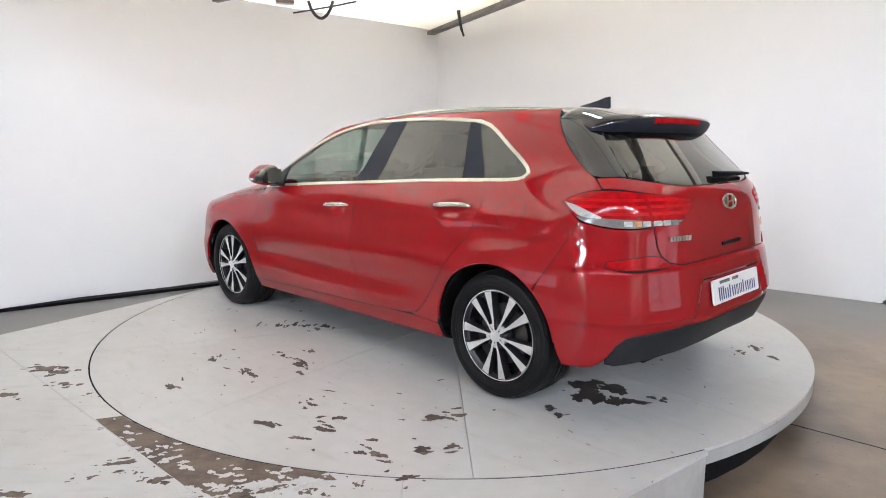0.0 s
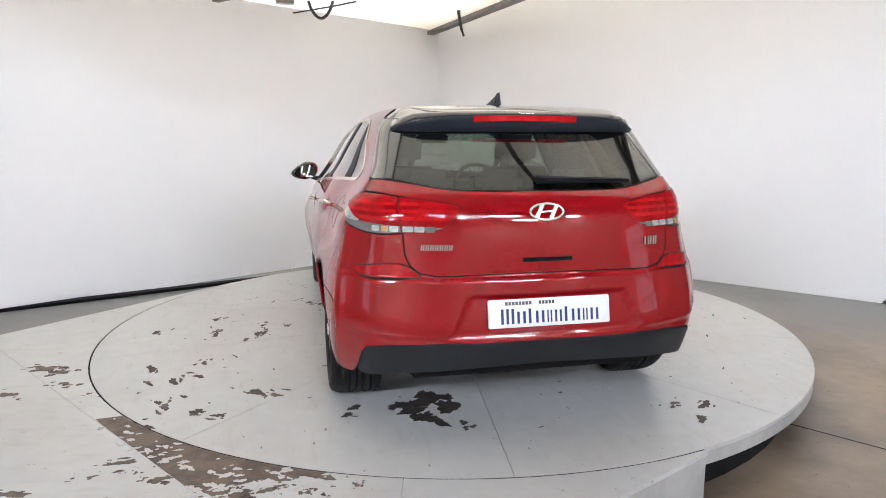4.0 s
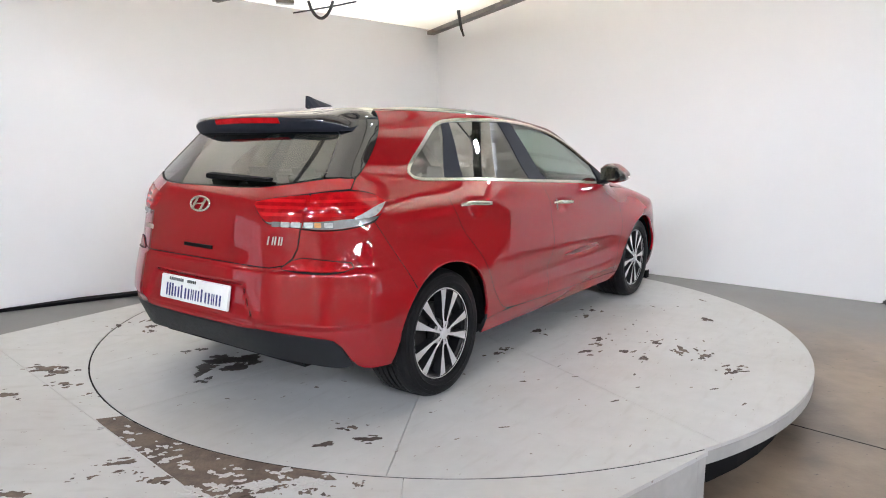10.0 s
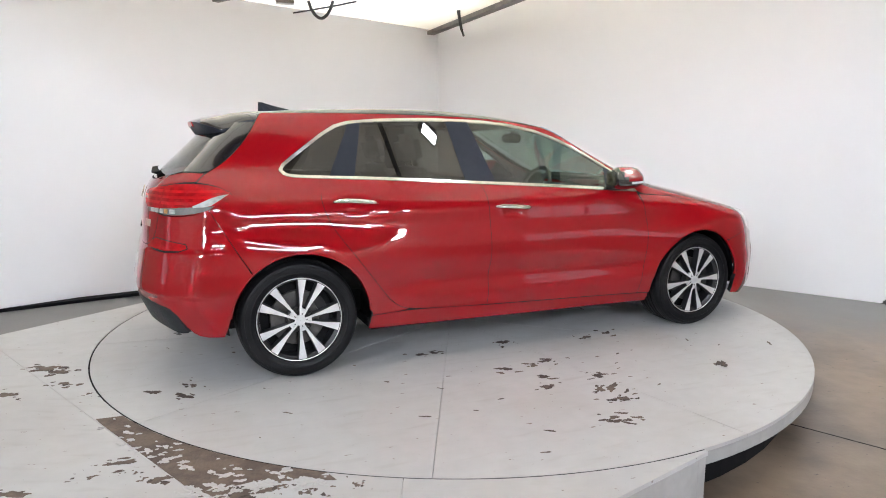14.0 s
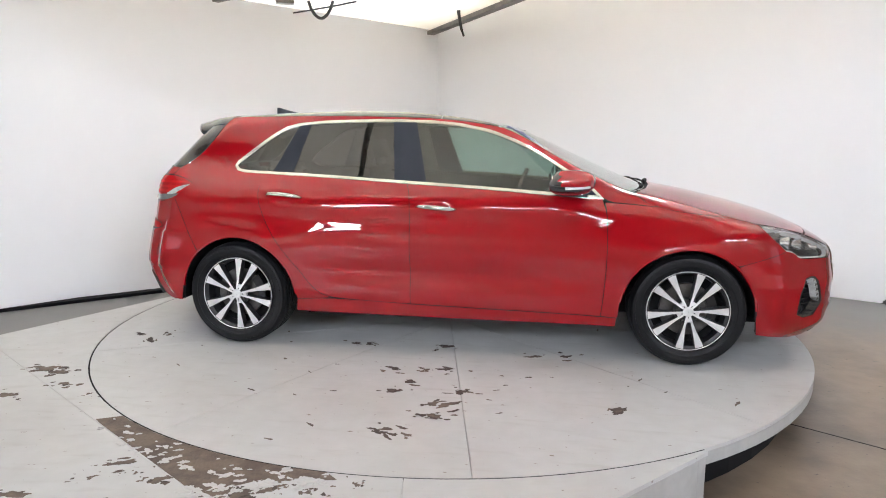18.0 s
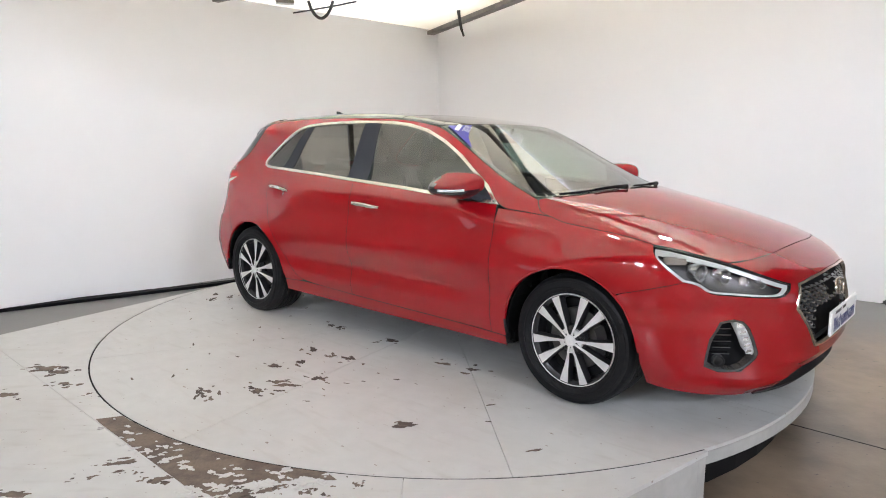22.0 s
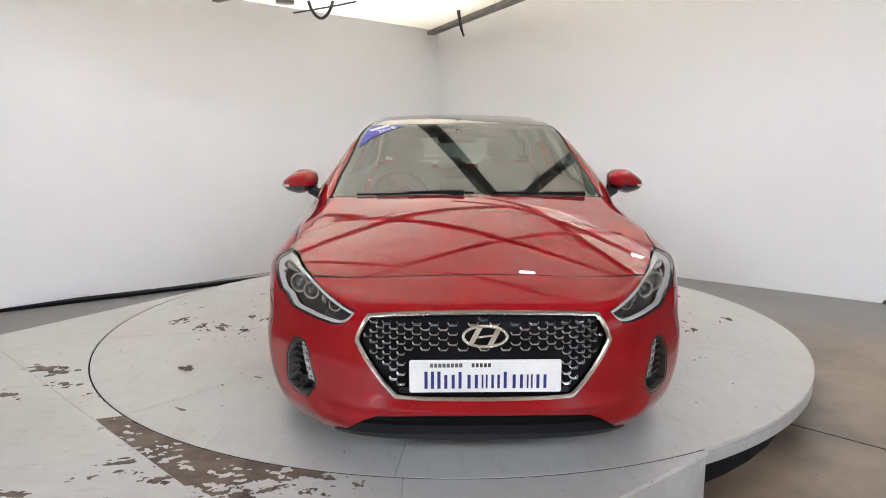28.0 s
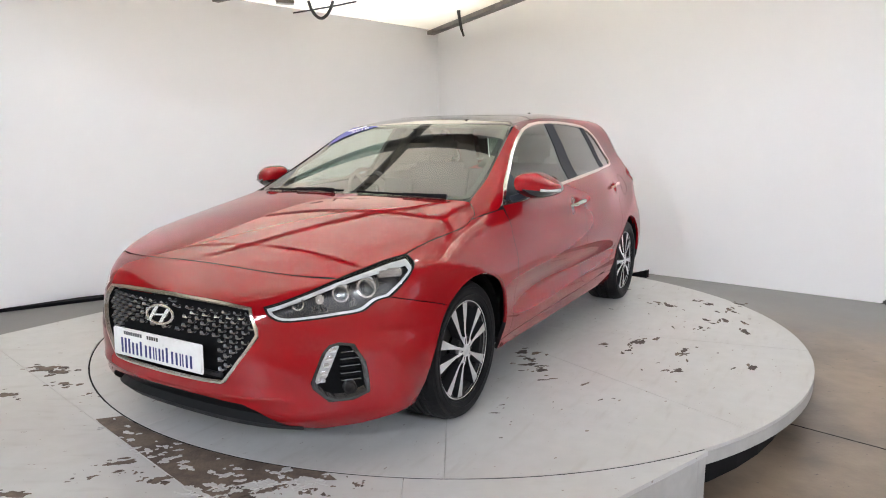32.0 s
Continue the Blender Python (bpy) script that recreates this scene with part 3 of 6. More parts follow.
def lift(Q, kind):
    n = len(Q)
    o, d = np.zeros((n, 3)), np.zeros((n, 3))
    if kind == "X":
        o[:, 0], o[:, 2] = Q[:, 0], 0.75
        d[:, 1], d[:, 2] = np.cos(Q[:, 1] / 0.8), np.sin(Q[:, 1] / 0.8)
    elif kind == "T":
        o[:, :2], o[:, 2], d[:, 2] = Q, 0.4, 1
    else:
        s = 1 if kind == "N" else -1
        o[:, 0], o[:, 2] = 0.9 * s, Q[:, 1]
        d[:, 0], d[:, 1] = s * np.cos(Q[:, 0] / 1.1), np.sin(Q[:, 0] / 1.1)
    return cast(o, d, 3.0)


def normals(P):
    g = np.zeros_like(P)
    for k in range(3):
        e = np.zeros(3)
        e[k] = 0.004
        g[:, k] = body(P + e) - body(P - e)
    return g / np.maximum(np.linalg.norm(g, axis=1), 1e-9)[:, None]


def rounded(Q, times=2, hard=50):
    """Cut the corners of a closed outline, but for the sharp ones."""
    for _ in range(times):
        out, n = [], len(Q)
        for i in range(n):
            p, q, r = Q[i - 1], Q[i], Q[(i + 1) % n]
            a, b = q - p, r - q
            ang = abs(math.degrees(math.atan2(a[0] * b[1] - a[1] * b[0], a @ b)))
            if ang > hard or ang < 1:
                out.append(q)
            else:
                out += [q - a * 0.25, q + b * 0.25]
        Q = np.array(out)
    return Q


def resample(Q, step):
    out = []
    for i in range(len(Q)):
        a, b = Q[i], Q[(i + 1) % len(Q)]
        n = max(1, int(math.ceil(np.linalg.norm(b - a) / step)))
        out += [a + (b - a) * k / n for k in range(n)]
    Q = np.array(out)
    keep = [i for i in range(len(Q)) if np.linalg.norm(Q[i] - Q[i - 1]) > step * 0.12]
    return Q[keep]


def area(Q):
    x, y = Q[:, 0], Q[:, 1]
    return 0.5 * np.sum(x * np.roll(y, -1) - np.roll(x, -1) * y)


def inset(Q, w):
    """Move a closed outline inwards by w."""
    if w == 0:
        return Q
    s = 1 if area(Q) > 0 else -1
    a, b = Q - np.roll(Q, 1, 0), np.roll(Q, -1, 0) - Q
    a /= np.maximum(np.linalg.norm(a, axis=1), 1e-9)[:, None]
    b /= np.maximum(np.linalg.norm(b, axis=1), 1e-9)[:, None]
    na, nb = np.stack([-a[:, 1], a[:, 0]], -1) * s, np.stack([-b[:, 1], b[:, 0]], -1) * s
    m = na + nb
    m /= np.maximum(np.linalg.norm(m, axis=1), 0.5)[:, None]
    c = np.clip((m * na).sum(1), 0.5, 1)
    return Q + m * (w / c)[:, None]


def within(P, Q):
    x, y = P[:, 0][:, None], P[:, 1][:, None]
    ax, ay = Q[:, 0][None], Q[:, 1][None]
    bx, by = np.roll(Q[:, 0], -1)[None], np.roll(Q[:, 1], -1)[None]
    c = ((ay > y) != (by > y)) & (x < (bx - ax) * (y - ay) / np.where(by == ay, 1e-12, by - ay) + ax)
    return c.sum(1) % 2 == 1


def near(P, Q):
    """The distance from points to an outline."""
    a, b = Q, np.roll(Q, -1, 0)
    d = b - a
    t = np.clip(((P[:, None] - a[None]) * d[None]).sum(2) / np.maximum((d * d).sum(1), 1e-12)[None], 0, 1)
    return np.sqrt((((P[:, None] - (a[None] + t[..., None] * d[None])) ** 2).sum(2)).min(1))


def panel_data(outline, kind, step=0.035, holes=(), gap=0.002, depth=0.02, out=0.0, soft=2, hole_gap=0.0, fair=0, bend_of=1.0):
    """One panel of the skin inside an outline, with turned-in edges: vertices, faces, normals."""
    Q = inset(resample(rounded(flat(outline, kind), soft), step * 0.6), gap)
    loops = [Q] + [inset(resample(rounded(flat(h, kind), soft), step * 0.6), hole_gap) for h in holes]
    lo, hi = Q.min(0), Q.max(0)
    gx, gy = np.meshgrid(np.arange(lo[0] + step / 2, hi[0], step), np.arange(lo[1] + step / 2, hi[1], step))
    G = np.stack([gx.ravel(), gy.ravel()], -1)
    ok = within(G, Q)
    for L in loops:
        ok &= near(G, L) > step * 0.35
    for L in loops[1:]:
        ok &= ~within(G, L)
    pts, edges = [], []
    for L in loops:
        k = len(pts)
        pts += [Vector(p) for p in L]
        edges += [(k + i, k + (i + 1) % len(L)) for i in range(len(L))]
    nb = len(pts)
    pts += [Vector(p) for p in G[ok]]
    v, _, f, *_ = delaunay_2d_cdt(pts, edges, [], 0, 1e-6)
    V = np.array([(p.x, p.y) for p in v])
    F = np.array([t for t in f if len(t) == 3])
    C = V[F].mean(1)
    keep = within(C, loops[0])
    for L in loops[1:]:
        keep &= ~within(C, L)
    F = F[keep]
    P = lift(V, kind)
    nor = normals(P)
    P = P + nor * out
    if fair:
        # blown glass: normals that change evenly over the pane
        u, w = (V - V.mean(0)).T
        M = np.stack([np.ones_like(u), u, w] + ([u * u, u * w, w * w] if fair > 1 else []), -1)
        even = M @ np.linalg.lstsq(M, nor, rcond=None)[0]
        nor = even.mean(0) + bend_of * (even - even.mean(0))
        nor /= np.linalg.norm(nor, axis=1)[:, None]
    # border edges
    seen = {}
    for t in F:
        for i in range(3):
            e = (int(t[i]), int(t[(i + 1) % 3]))
            seen[tuple(sorted(e))] = seen.get(tuple(sorted(e)), []) + [e]
    rim = [e[0] for e in seen.values() if len(e) == 1]
    used = sorted({i for e in rim for i in e})
    low = {i: len(P) + k for k, i in enumerate(used)}
    base = P[used] - nor[used] * depth
    tri = P[F]
    cr = np.cross(tri[:, 1] - tri[:, 0], tri[:, 2] - tri[:, 0])
    flip = (cr * nor[F[:, 0]]).sum(1) < 0
    F = np.where(flip[:, None], F[:, ::-1], F)
    faces = [tuple(int(i) for i in t) for t in F]
    s = bool(flip.mean() > 0.5)
    for a, b in rim if depth else []:
        q = (b, a, low[a], low[b])
        faces.append(q[::-1] if s else q)
    if depth:
        P, nor = np.vstack([P, base]), np.vstack([nor, nor[used]])
    return P, faces, nor, len(F)


def place(name, data, mat, parent, label="", mirror=False, shadow=True):
    P, faces, nor, skin = data
    if mirror:
        P, nor = P * (1, -1, 1), nor * (1, -1, 1)
        faces = [f[::-1] for f in faces]
    me = bpy.data.meshes.new(name)
    me.from_pydata([tuple(p) for p in P], [], faces)
    me.polygons.foreach_set("use_smooth", [True] * len(faces))
    me.materials.append(mat)
    if mat is PAINT:
        me.materials.append(DARK)
        me.polygons.foreach_set("material_index", [0 if k < skin else 1 for k in range(len(faces))])
    me.update()
    me.normals_split_custom_set_from_vertices([tuple(n) for n in nor])
    ob = new(name, me)
    ob.parent = parent
    ob.visible_shadow = shadow
    return tagged(ob, label) if label else ob


def ring(cx, cz, r, a0, a1, n=14):
    """Points of a wheel arch, as S() points."""
    return [S(cx + r * math.cos(radians(a0 + (a1 - a0) * k / n)), cz + r * math.sin(radians(a0 + (a1 - a0) * k / n))) for k in range(n + 1)]


def fine(P, n=6):
    """A smooth line through points of the skin, with points close together."""
    P = [np.array(p, float) for p in P]
    out = []
    for i in range(len(P) - 1):
        a, b, c, d = P[max(i - 1, 0)], P[i], P[i + 1], P[min(i + 2, len(P) - 1)]
        for k in range(n):
            t = k / n
            out.append(0.5 * (2 * b + (c - a) * t + (2 * a - 5 * b + 4 * c - d) * t * t + (3 * b - 3 * c + d - a) * t ** 3))
    return out + [P[-1]]


car = tagged(new("car"), "glossy red five-door hatchback car standing on the turntable", "car")

# side elevation of the window opening
DLO = [(0.855, 0.924), (0.762, 1.016), (0.645, 1.088), (0.518, 1.169), (0.356, 1.252), (0.191, 1.312), (0.024, 1.346), (-0.146, 1.364),
       (-0.484, 1.374), (-0.819, 1.366), (-0.984, 1.352), (-1.066, 1.330), (-1.146, 1.283), (-1.225, 1.226), (-1.306, 1.168), (-1.364, 1.122),
       (-1.381, 1.093), (-1.361, 1.065), (-1.314, 1.052), (-1.132, 1.044), (-0.806, 1.030), (-0.482, 1.011), (-0.159, 0.992), (0.165, 0.973), (0.489, 0.950), (0.651, 0.938)]
dlo3 = [S(*p) for p in DLO]
FA, RA = (1.312, 0.310, 0.362), (-1.308, 0.307, 0.370)
split = [S(*p) for p in ((-0.236, 0.297), (-0.230, 0.506), (-0.231, 0.769), (-0.238, 0.941), (-0.262, 0.998))]
rear_edge = [S(*p) for p in ((-1.158, 1.045), (-1.188, 0.972), (-1.174, 0.880), (-1.123, 0.767), (-1.029, 0.641), (-0.933, 0.514), (-0.844, 0.393), (-0.781, 0.341), (-0.717, 0.319))]
front_edge = [S(*p) for p in ((0.848, 0.914), (0.871, 0.858), (0.876, 0.698), (0.873, 0.497), (0.856, 0.268))]
pillar = fine([T(1.010, 0.705), T(0.800, 0.684), T(0.556, 0.640), T(0.396, 0.614), T(0.255, 0.584)])
hatch = [S(-1.475, 1.345), S(-1.523, 1.270), S(-1.592, 1.187), S(-1.684, 1.112), S(-1.745, 1.080), S(-1.79, 1.036)]
lamp_top = [S(-1.703, 1.020), S(-1.643, 0.992), S(-1.628, 0.976), S(-1.692, 0.937), S(-1.740, 0.898)]
hood_corner = S(1.16, 0.883)
cowl = fine([T(1.034, 0.711), T(1.090, 0.770), hood_corner])
hood_side = fine([hood_corner, S(1.25, 0.862), S(1.38, 0.847), S(1.506, 0.831), S(1.60, 0.814), S(1.673, 0.797)])
fender_top = fine([S(0.86, 0.908), S(0.99, 0.898), hood_corner])[:-1] + hood_side
lamp_line = fine([S(1.673, 0.797), T(1.745, 0.728), T(1.849, 0.690), T(1.948, 0.640)])
lamp_tip = fine([T(1.948, 0.640), T(2.037, 0.580), N(0.505, 0.660), N(0.455, 0.643)])
hood_front = fine([T(2.036, 0.0), T(2.034, 0.15), T(2.027, 0.313), T(1.998, 0.50), T(1.948, 0.640)])
lamp_low = fine([N(0.455, 0.643), N(0.482, 0.613), N(0.526, 0.592), N(0.599, 0.594), N(0.668, 0.601), N(0.729, 0.610), N(0.76, 0.643), S(1.824, 0.655)])
lamp_back = fine([S(1.824, 0.655), S(1.759, 0.711), S(1.709, 0.757), S(1.673, 0.797)])
rear_low = [S(-1.556 - 0.184 * k / 7, 0.582 + 0.316 * (k / 7) ** 1.05) for k in range(1, 8)]
front_low = [S(1.824 - 0.27 * k / 7, 0.655 - 0.076 * k / 7) for k in range(1, 7)]


def belt(x0, x1, n=8):
    f = curve([(p[0], p[1]) for p in sorted(DLO[-8:] + [(0.855, 0.924)])])
    return [S(x0 + (x1 - x0) * k / n, float(f(x0 + (x1 - x0) * k / n))) for k in range(n + 1)]


side = {}
side["front_door"] = belt(-0.262, 0.850) + front_edge + [S(0.172, 0.286)] + split[:4]
side["rear_door"] = belt(-1.15, -0.262) + split[::-1][1:] + [S(-0.489, 0.305)] + rear_edge[::-1][:-1]
arch_f = ring(*FA, 48, 186)
side["front_fender"] = fender_top + lamp_back[::-1][1:] + front_low + arch_f + [S(0.945, 0.262)] + front_edge[::-1][:-1]
# body side: pillars, roof rail and rear quarter round the window opening
up = [S(0.862, 0.9105)] + dlo3[1:20]
side["body_side"] = up + rear_edge[1:] + [S(-0.80, 0.308), S(-0.930, 0.303)] + ring(*RA, 3, 132) + rear_low + lamp_top[:4][::-1] + [S(-1.776, 1.033)] + hatch[::-1] + \
    [T(-1.44, 0.52), T(-1.2, 0.535), T(-0.8, 0.545), T(-0.4, 0.55), T(0.0, 0.552)] + pillar[::-1] + cowl + [S(0.99, 0.9005)]
side["sill"] = [S(-0.935, 0.302), S(-0.70, 0.316), S(-0.236, 0.2955), S(0.172, 0.2845), S(0.856, 0.2665), S(0.945, 0.2605), S(0.94, 0.205), S(0.0, 0.210), S(-0.95, 0.222)]
LOOK = {"front_door": "red front door with a chrome handle", "rear_door": "red rear door with a chrome handle", "front_fender": "red front wing", "body_side": "red pillars, roof rail and rear quarter panel", "sill": "red sill below the doors"}
doors = {}
for k, o in side.items():
    dat = panel_data(o, "X", 0.022, gap=0.0016)
    for mir in (False, True):
        doors[k, mir] = place(k, dat, PAINT, car, LOOK[k], mir)

# window band: chrome surround, panes and black pillars
Q = rounded(flat(dlo3, "X"), 2)
inner = lift(inset(resample(Q, 0.02), 0.017), "X")
chrome = panel_data(dlo3, "X", 0.02, holes=[inner], gap=0.001, depth=0.012, out=0.003, soft=0)
f_in = [p for p in inner]


def clip_x(P, a, b):
    """The stretch of the window band between two slanting lines x = a0 + a1 * (z - 1)."""
    Q = [np.array(p) for p in P]
    for sgn, (c0, c1) in ((1, a), (-1, b)):
        out = []
        for i in range(len(Q)):
            p, q = Q[i - 1], Q[i]
            dp, dq = sgn * (p[0] - c0 - c1 * (p[2] - 1)), sgn * (q[0] - c0 - c1 * (q[2] - 1))
            if dp * dq < 0:
                out.append(p + (q - p) * dp / (dp - dq))
            if dq >= 0:
                out.append(q)
        Q = out
    return Q


FAR, BACK = (3.0, 0.0), (-3.0, 0.0)
panes = [("front_window", (-0.148, -0.28), FAR, "X", SIDE_GLASS, "clear front door glass"),
         ("rear_window", (-1.00, 0.26), (-0.338, -0.14), "X", PRIVACY, "dark tinted rear door glass"),
         ("quarter_window", BACK, (-1.150, 0.50), "X", PRIVACY, "dark tinted quarter glass")]
blacks = [("centre_pillar", (-0.338, -0.14), (-0.148, -0.28), "satin black door pillar"), ("window_divider", (-1.150, 0.50), (-1.00, 0.26), "satin black window divider")]
for mir in (False, True):
    place("window_surround", chrome, CHROME, car, "bright chrome window surround", mir)
for nm, a, b, kd, mt, lb in panes:
    dat = panel_data(clip_x(f_in, a, b), kd, 0.03, gap=0.001, depth=0.004, out=-0.006, soft=0, fair=1)
    for mir in (False, True):
        place(nm, dat, mt, doors["front_door" if nm == "front_window" else "rear_door" if nm == "rear_window" else "body_side", mir], lb, mir, False)
for nm, a, b, lb in blacks:
    dat = panel_data(clip_x(f_in, a, b), "X", 0.03, gap=0.0, depth=0.02, out=-0.003, soft=0)
    for mir in (False, True):
        place(nm, dat, PILLAR, car, lb, mir)

# bonnet, windscreen, roof
def both(P):
    """An outline from its left half, front to back or back to front, closed over the middle."""
    return P + [p * np.array((1, -1, 1)) for p in P[::-1]]


hood_half = hood_front + lamp_line[::-1][1:] + hood_side[::-1][1:] + cowl[::-1][1:] + [T(1.12, 0.45), T(1.165, 0.20), T(1.18, 0.0)]
place("bonnet", panel_data(both(hood_half), "T", 0.035, gap=0.0016, soft=0, depth=0.012), PAINT, car, "red bonnet reflecting the ceiling")
screen_half = [T(1.150, 0.0), T(1.14, 0.20), T(1.095, 0.45), T(1.015, 0.672)] + fine([T(0.985, 0.690), T(0.800, 0.672), T(0.556, 0.629), T(0.396, 0.603), T(0.268, 0.572)]) + [T(0.275, 0.30), T(0.277, 0.0)]
screen_out = both(screen_half)
inner_screen = lift(inset(resample(rounded(flat(screen_out, "T"), 2), 0.03), 0.035), "T")
windscreen = place("windscreen", panel_data(screen_out, "T", 0.04, gap=0.004, depth=0.004, out=-0.002, fair=1, bend_of=0.6), GLASS, car, "clear curved windscreen", shadow=False)
place("windscreen_border", panel_data(screen_out, "T", 0.03, holes=[inner_screen], gap=-0.006, depth=0.006, out=-0.007, soft=1), BLACK, windscreen, "black printed glass border")
scuttle = [T(1.185, 0.0), T(1.17, 0.20), T(1.125, 0.45), T(1.045, 0.712), T(0.99, 0.685), T(1.075, 0.45), T(1.125, 0.2), T(1.14, 0.0)]
place("scuttle_panel", panel_data(both(scuttle), "T", 0.03, gap=0, depth=0.02, out=-0.012), DARK, car, "black plastic panel below the windscreen")
front_half = [T(0.268, 0.0), T(0.265, 0.30), T(0.250, 0.562), T(-0.10, 0.542), T(-0.10, 0.0)]
back_half = [T(-0.106, 0.0), T(-0.106, 0.542), T(-0.4, 0.542), T(-0.8, 0.537), T(-1.2, 0.527), T(-1.44, 0.512), T(-1.455, 0.30), T(-1.455, 0.0)]
place("roof_glass", panel_data(both(front_half), "T", 0.05, gap=0.003, out=-0.005), BLACK, car, "black panoramic roof glass")
place("roof_panel", panel_data(both(back_half), "T", 0.05, gap=0.003, out=-0.005), BLACK, car, "gloss black rear roof panel")

# nose
lamp_f = lamp_line + lamp_tip[1:] + lamp_low[1:] + lamp_back[1:-1]
grille_half = [N(0.0, 0.657), N(0.27, 0.652), N(0.41, 0.640), N(0.452, 0.565), N(0.455, 0.535), N(0.325, 0.358), N(0.300, 0.347), N(0.0, 0.346)]
grille_out = both(grille_half)
fog = [N(0.718, 0.494), N(0.680, 0.505), N(0.657, 0.497), N(0.643, 0.470), N(0.613, 0.360), N(0.618, 0.335), N(0.655, 0.280), N(0.713, 0.275), N(0.755, 0.300), N(0.757, 0.345), N(0.751, 0.42)]
bump_half = hood_front + lamp_tip[1:] + lamp_low[1:] + front_low + \
    ring(*FA, 47, -4, 6) + [S(1.69, 0.19), N(0.70, 0.155), N(0.60, 0.15), N(0.52, 0.165), N(0.433, 0.245), N(0.38, 0.272), N(0.20, 0.285), N(0.0, 0.288)]
mirror3 = lambda P: [p * np.array((1, -1, 1)) for p in P]
front_bumper = place("front_bumper", panel_data(both(bump_half), "N", 0.022, holes=[grille_out, fog, mirror3(fog)], gap=0.0012, soft=0, hole_gap=-0.001, depth=0.03), PAINT, car, "red front bumper with deep shaped corners")
gin = lift(inset(resample(rounded(flat(grille_out, "N"), 1), 0.02), 0.0085), "N")
grille = place("grille", panel_data(gin, "N", 0.03, gap=-0.004, depth=0.01, out=-0.035, soft=0), RUBBER, car, "black hexagonal grille with bright dashes")
place("grille_frame", panel_data(grille_out, "N", 0.02, holes=[gin], gap=0.001, depth=0.016, out=0.005, soft=1), CHROME, grille, "chrome grille surround")
lip = [N(0.0, 0.283), N(0.20, 0.280), N(0.38, 0.266), N(0.45, 0.225), N(0.53, 0.17), N(0.45, 0.162), N(0.3, 0.168), N(0.0, 0.172)]
place("lower_intake", panel_data(both(lip), "N", 0.03, gap=0.0, depth=0.02, out=-0.030, soft=1), RUBBER, car, "black lower air intake")
lip2 = [N(0.0, 0.208), N(0.25, 0.204), N(0.45, 0.190), N(0.55, 0.172), N(0.54, 0.154), N(0.3, 0.166), N(0.0, 0.172)]
place("front_lip", panel_data(both(lip2), "N", 0.03, gap=0.0, depth=0.05, out=0.004, soft=1), PLASTIC, car, "dark grey plastic front lip")

# tail
lamp_r_out = [S(-1.776, 1.031), S(-1.703, 1.018), S(-1.643, 0.992), S(-1.630, 0.976), S(-1.692, 0.935), S(-1.744, 0.901), B(0.735, 0.876), B(0.66, 0.872), B(0.586, 0.880), B(0.594, 1.020), B(0.66, 1.030)]
lamp_r_in = [B(0.588, 1.019), B(0.50, 1.010), B(0.42, 1.000), B(0.355, 0.985), B(0.352, 0.970), B(0.385, 0.935), B(0.420, 0.902), B(0.45, 0.890), B(0.582, 0.879)]
gate = [B(0.0, 0.7145), B(0.30, 0.7125), B(0.508, 0.7075), B(0.5745, 0.7685), B(0.5795, 0.879), B(0.45, 0.890), B(0.420, 0.902), B(0.385, 0.935), B(0.352, 0.970), B(0.355, 0.985), B(0.42, 1.000), B(0.50, 1.010), B(0.588, 1.022), B(0.66, 1.034),
        S(-1.790, 1.038), S(-1.746, 1.081), B(0.637, 1.087), B(0.533, 1.070), B(0.42, 1.050), B(0.294, 1.040), B(0.0, 1.040)]
tailgate = place("tailgate", panel_data(both(gate), "B", 0.022, gap=0.0018, soft=1), PAINT, car, "red tailgate")
rear_glass = [B(0.0, 1.043), B(0.294, 1.043), B(0.42, 1.053), B(0.533, 1.073), B(0.600, 1.087), B(0.535, 1.270), B(0.50, 1.30), B(0.0, 1.30)]
place("rear_glass", panel_data(both(rear_glass), "B", 0.04, gap=0.003, depth=0.004, out=-0.003, soft=1, fair=2), REAR_GLASS, tailgate, "dark tinted rear screen", shadow=False)
cheek = [B(0.604, 1.088), B(0.640, 1.089), S(-1.743, 1.083), S(-1.684, 1.113), S(-1.592, 1.190), S(-1.523, 1.273), S(-1.475, 1.345), B(0.52, 1.34), B(0.50, 1.30), B(0.538, 1.272)]
dat = panel_data(cheek, "B", 0.03, gap=0.0015, depth=0.012, soft=1)
for mir in (False, True):
    place("spoiler_cheek", dat, BLACK, tailgate, "gloss black panel beside the rear screen", mir)
rb_half = [B(0.0, 0.7125), B(0.30, 0.7105), B(0.511, 0.7055), B(0.5765, 0.7665), B(0.5815, 0.875), B(0.66, 0.868), B(0.735, 0.872)] + rear_low[::-1] + \
    [S(RA[0] + RA[2] * math.cos(radians(a)), RA[1] + RA[2] * math.sin(radians(a))) for a in (133, 144, 155, 166, 177)] + [S(-1.70, 0.262), S(-1.80, 0.256), S(-1.86, 0.29), B(0.745, 0.405), B(0.70, 0.425), B(0.42, 0.447), B(0.385, 0.440), B(0.0, 0.440)]
place("rear_bumper", panel_data(both(rb_half), "B", 0.018, gap=0.0012, soft=1, depth=0.03), PAINT, car, "red rear bumper")
val = [B(0.0, 0.436), B(0.385, 0.436), B(0.42, 0.443), B(0.70, 0.421), B(0.747, 0.400), S(-1.865, 0.285), B(0.72, 0.275), B(0.45, 0.318), B(0.0, 0.332)]
place("rear_valance", panel_data(both(val), "B", 0.03, gap=0.001, soft=1, depth=0.05, out=0.004), PLASTIC, car, "dark grey plastic rear valance")
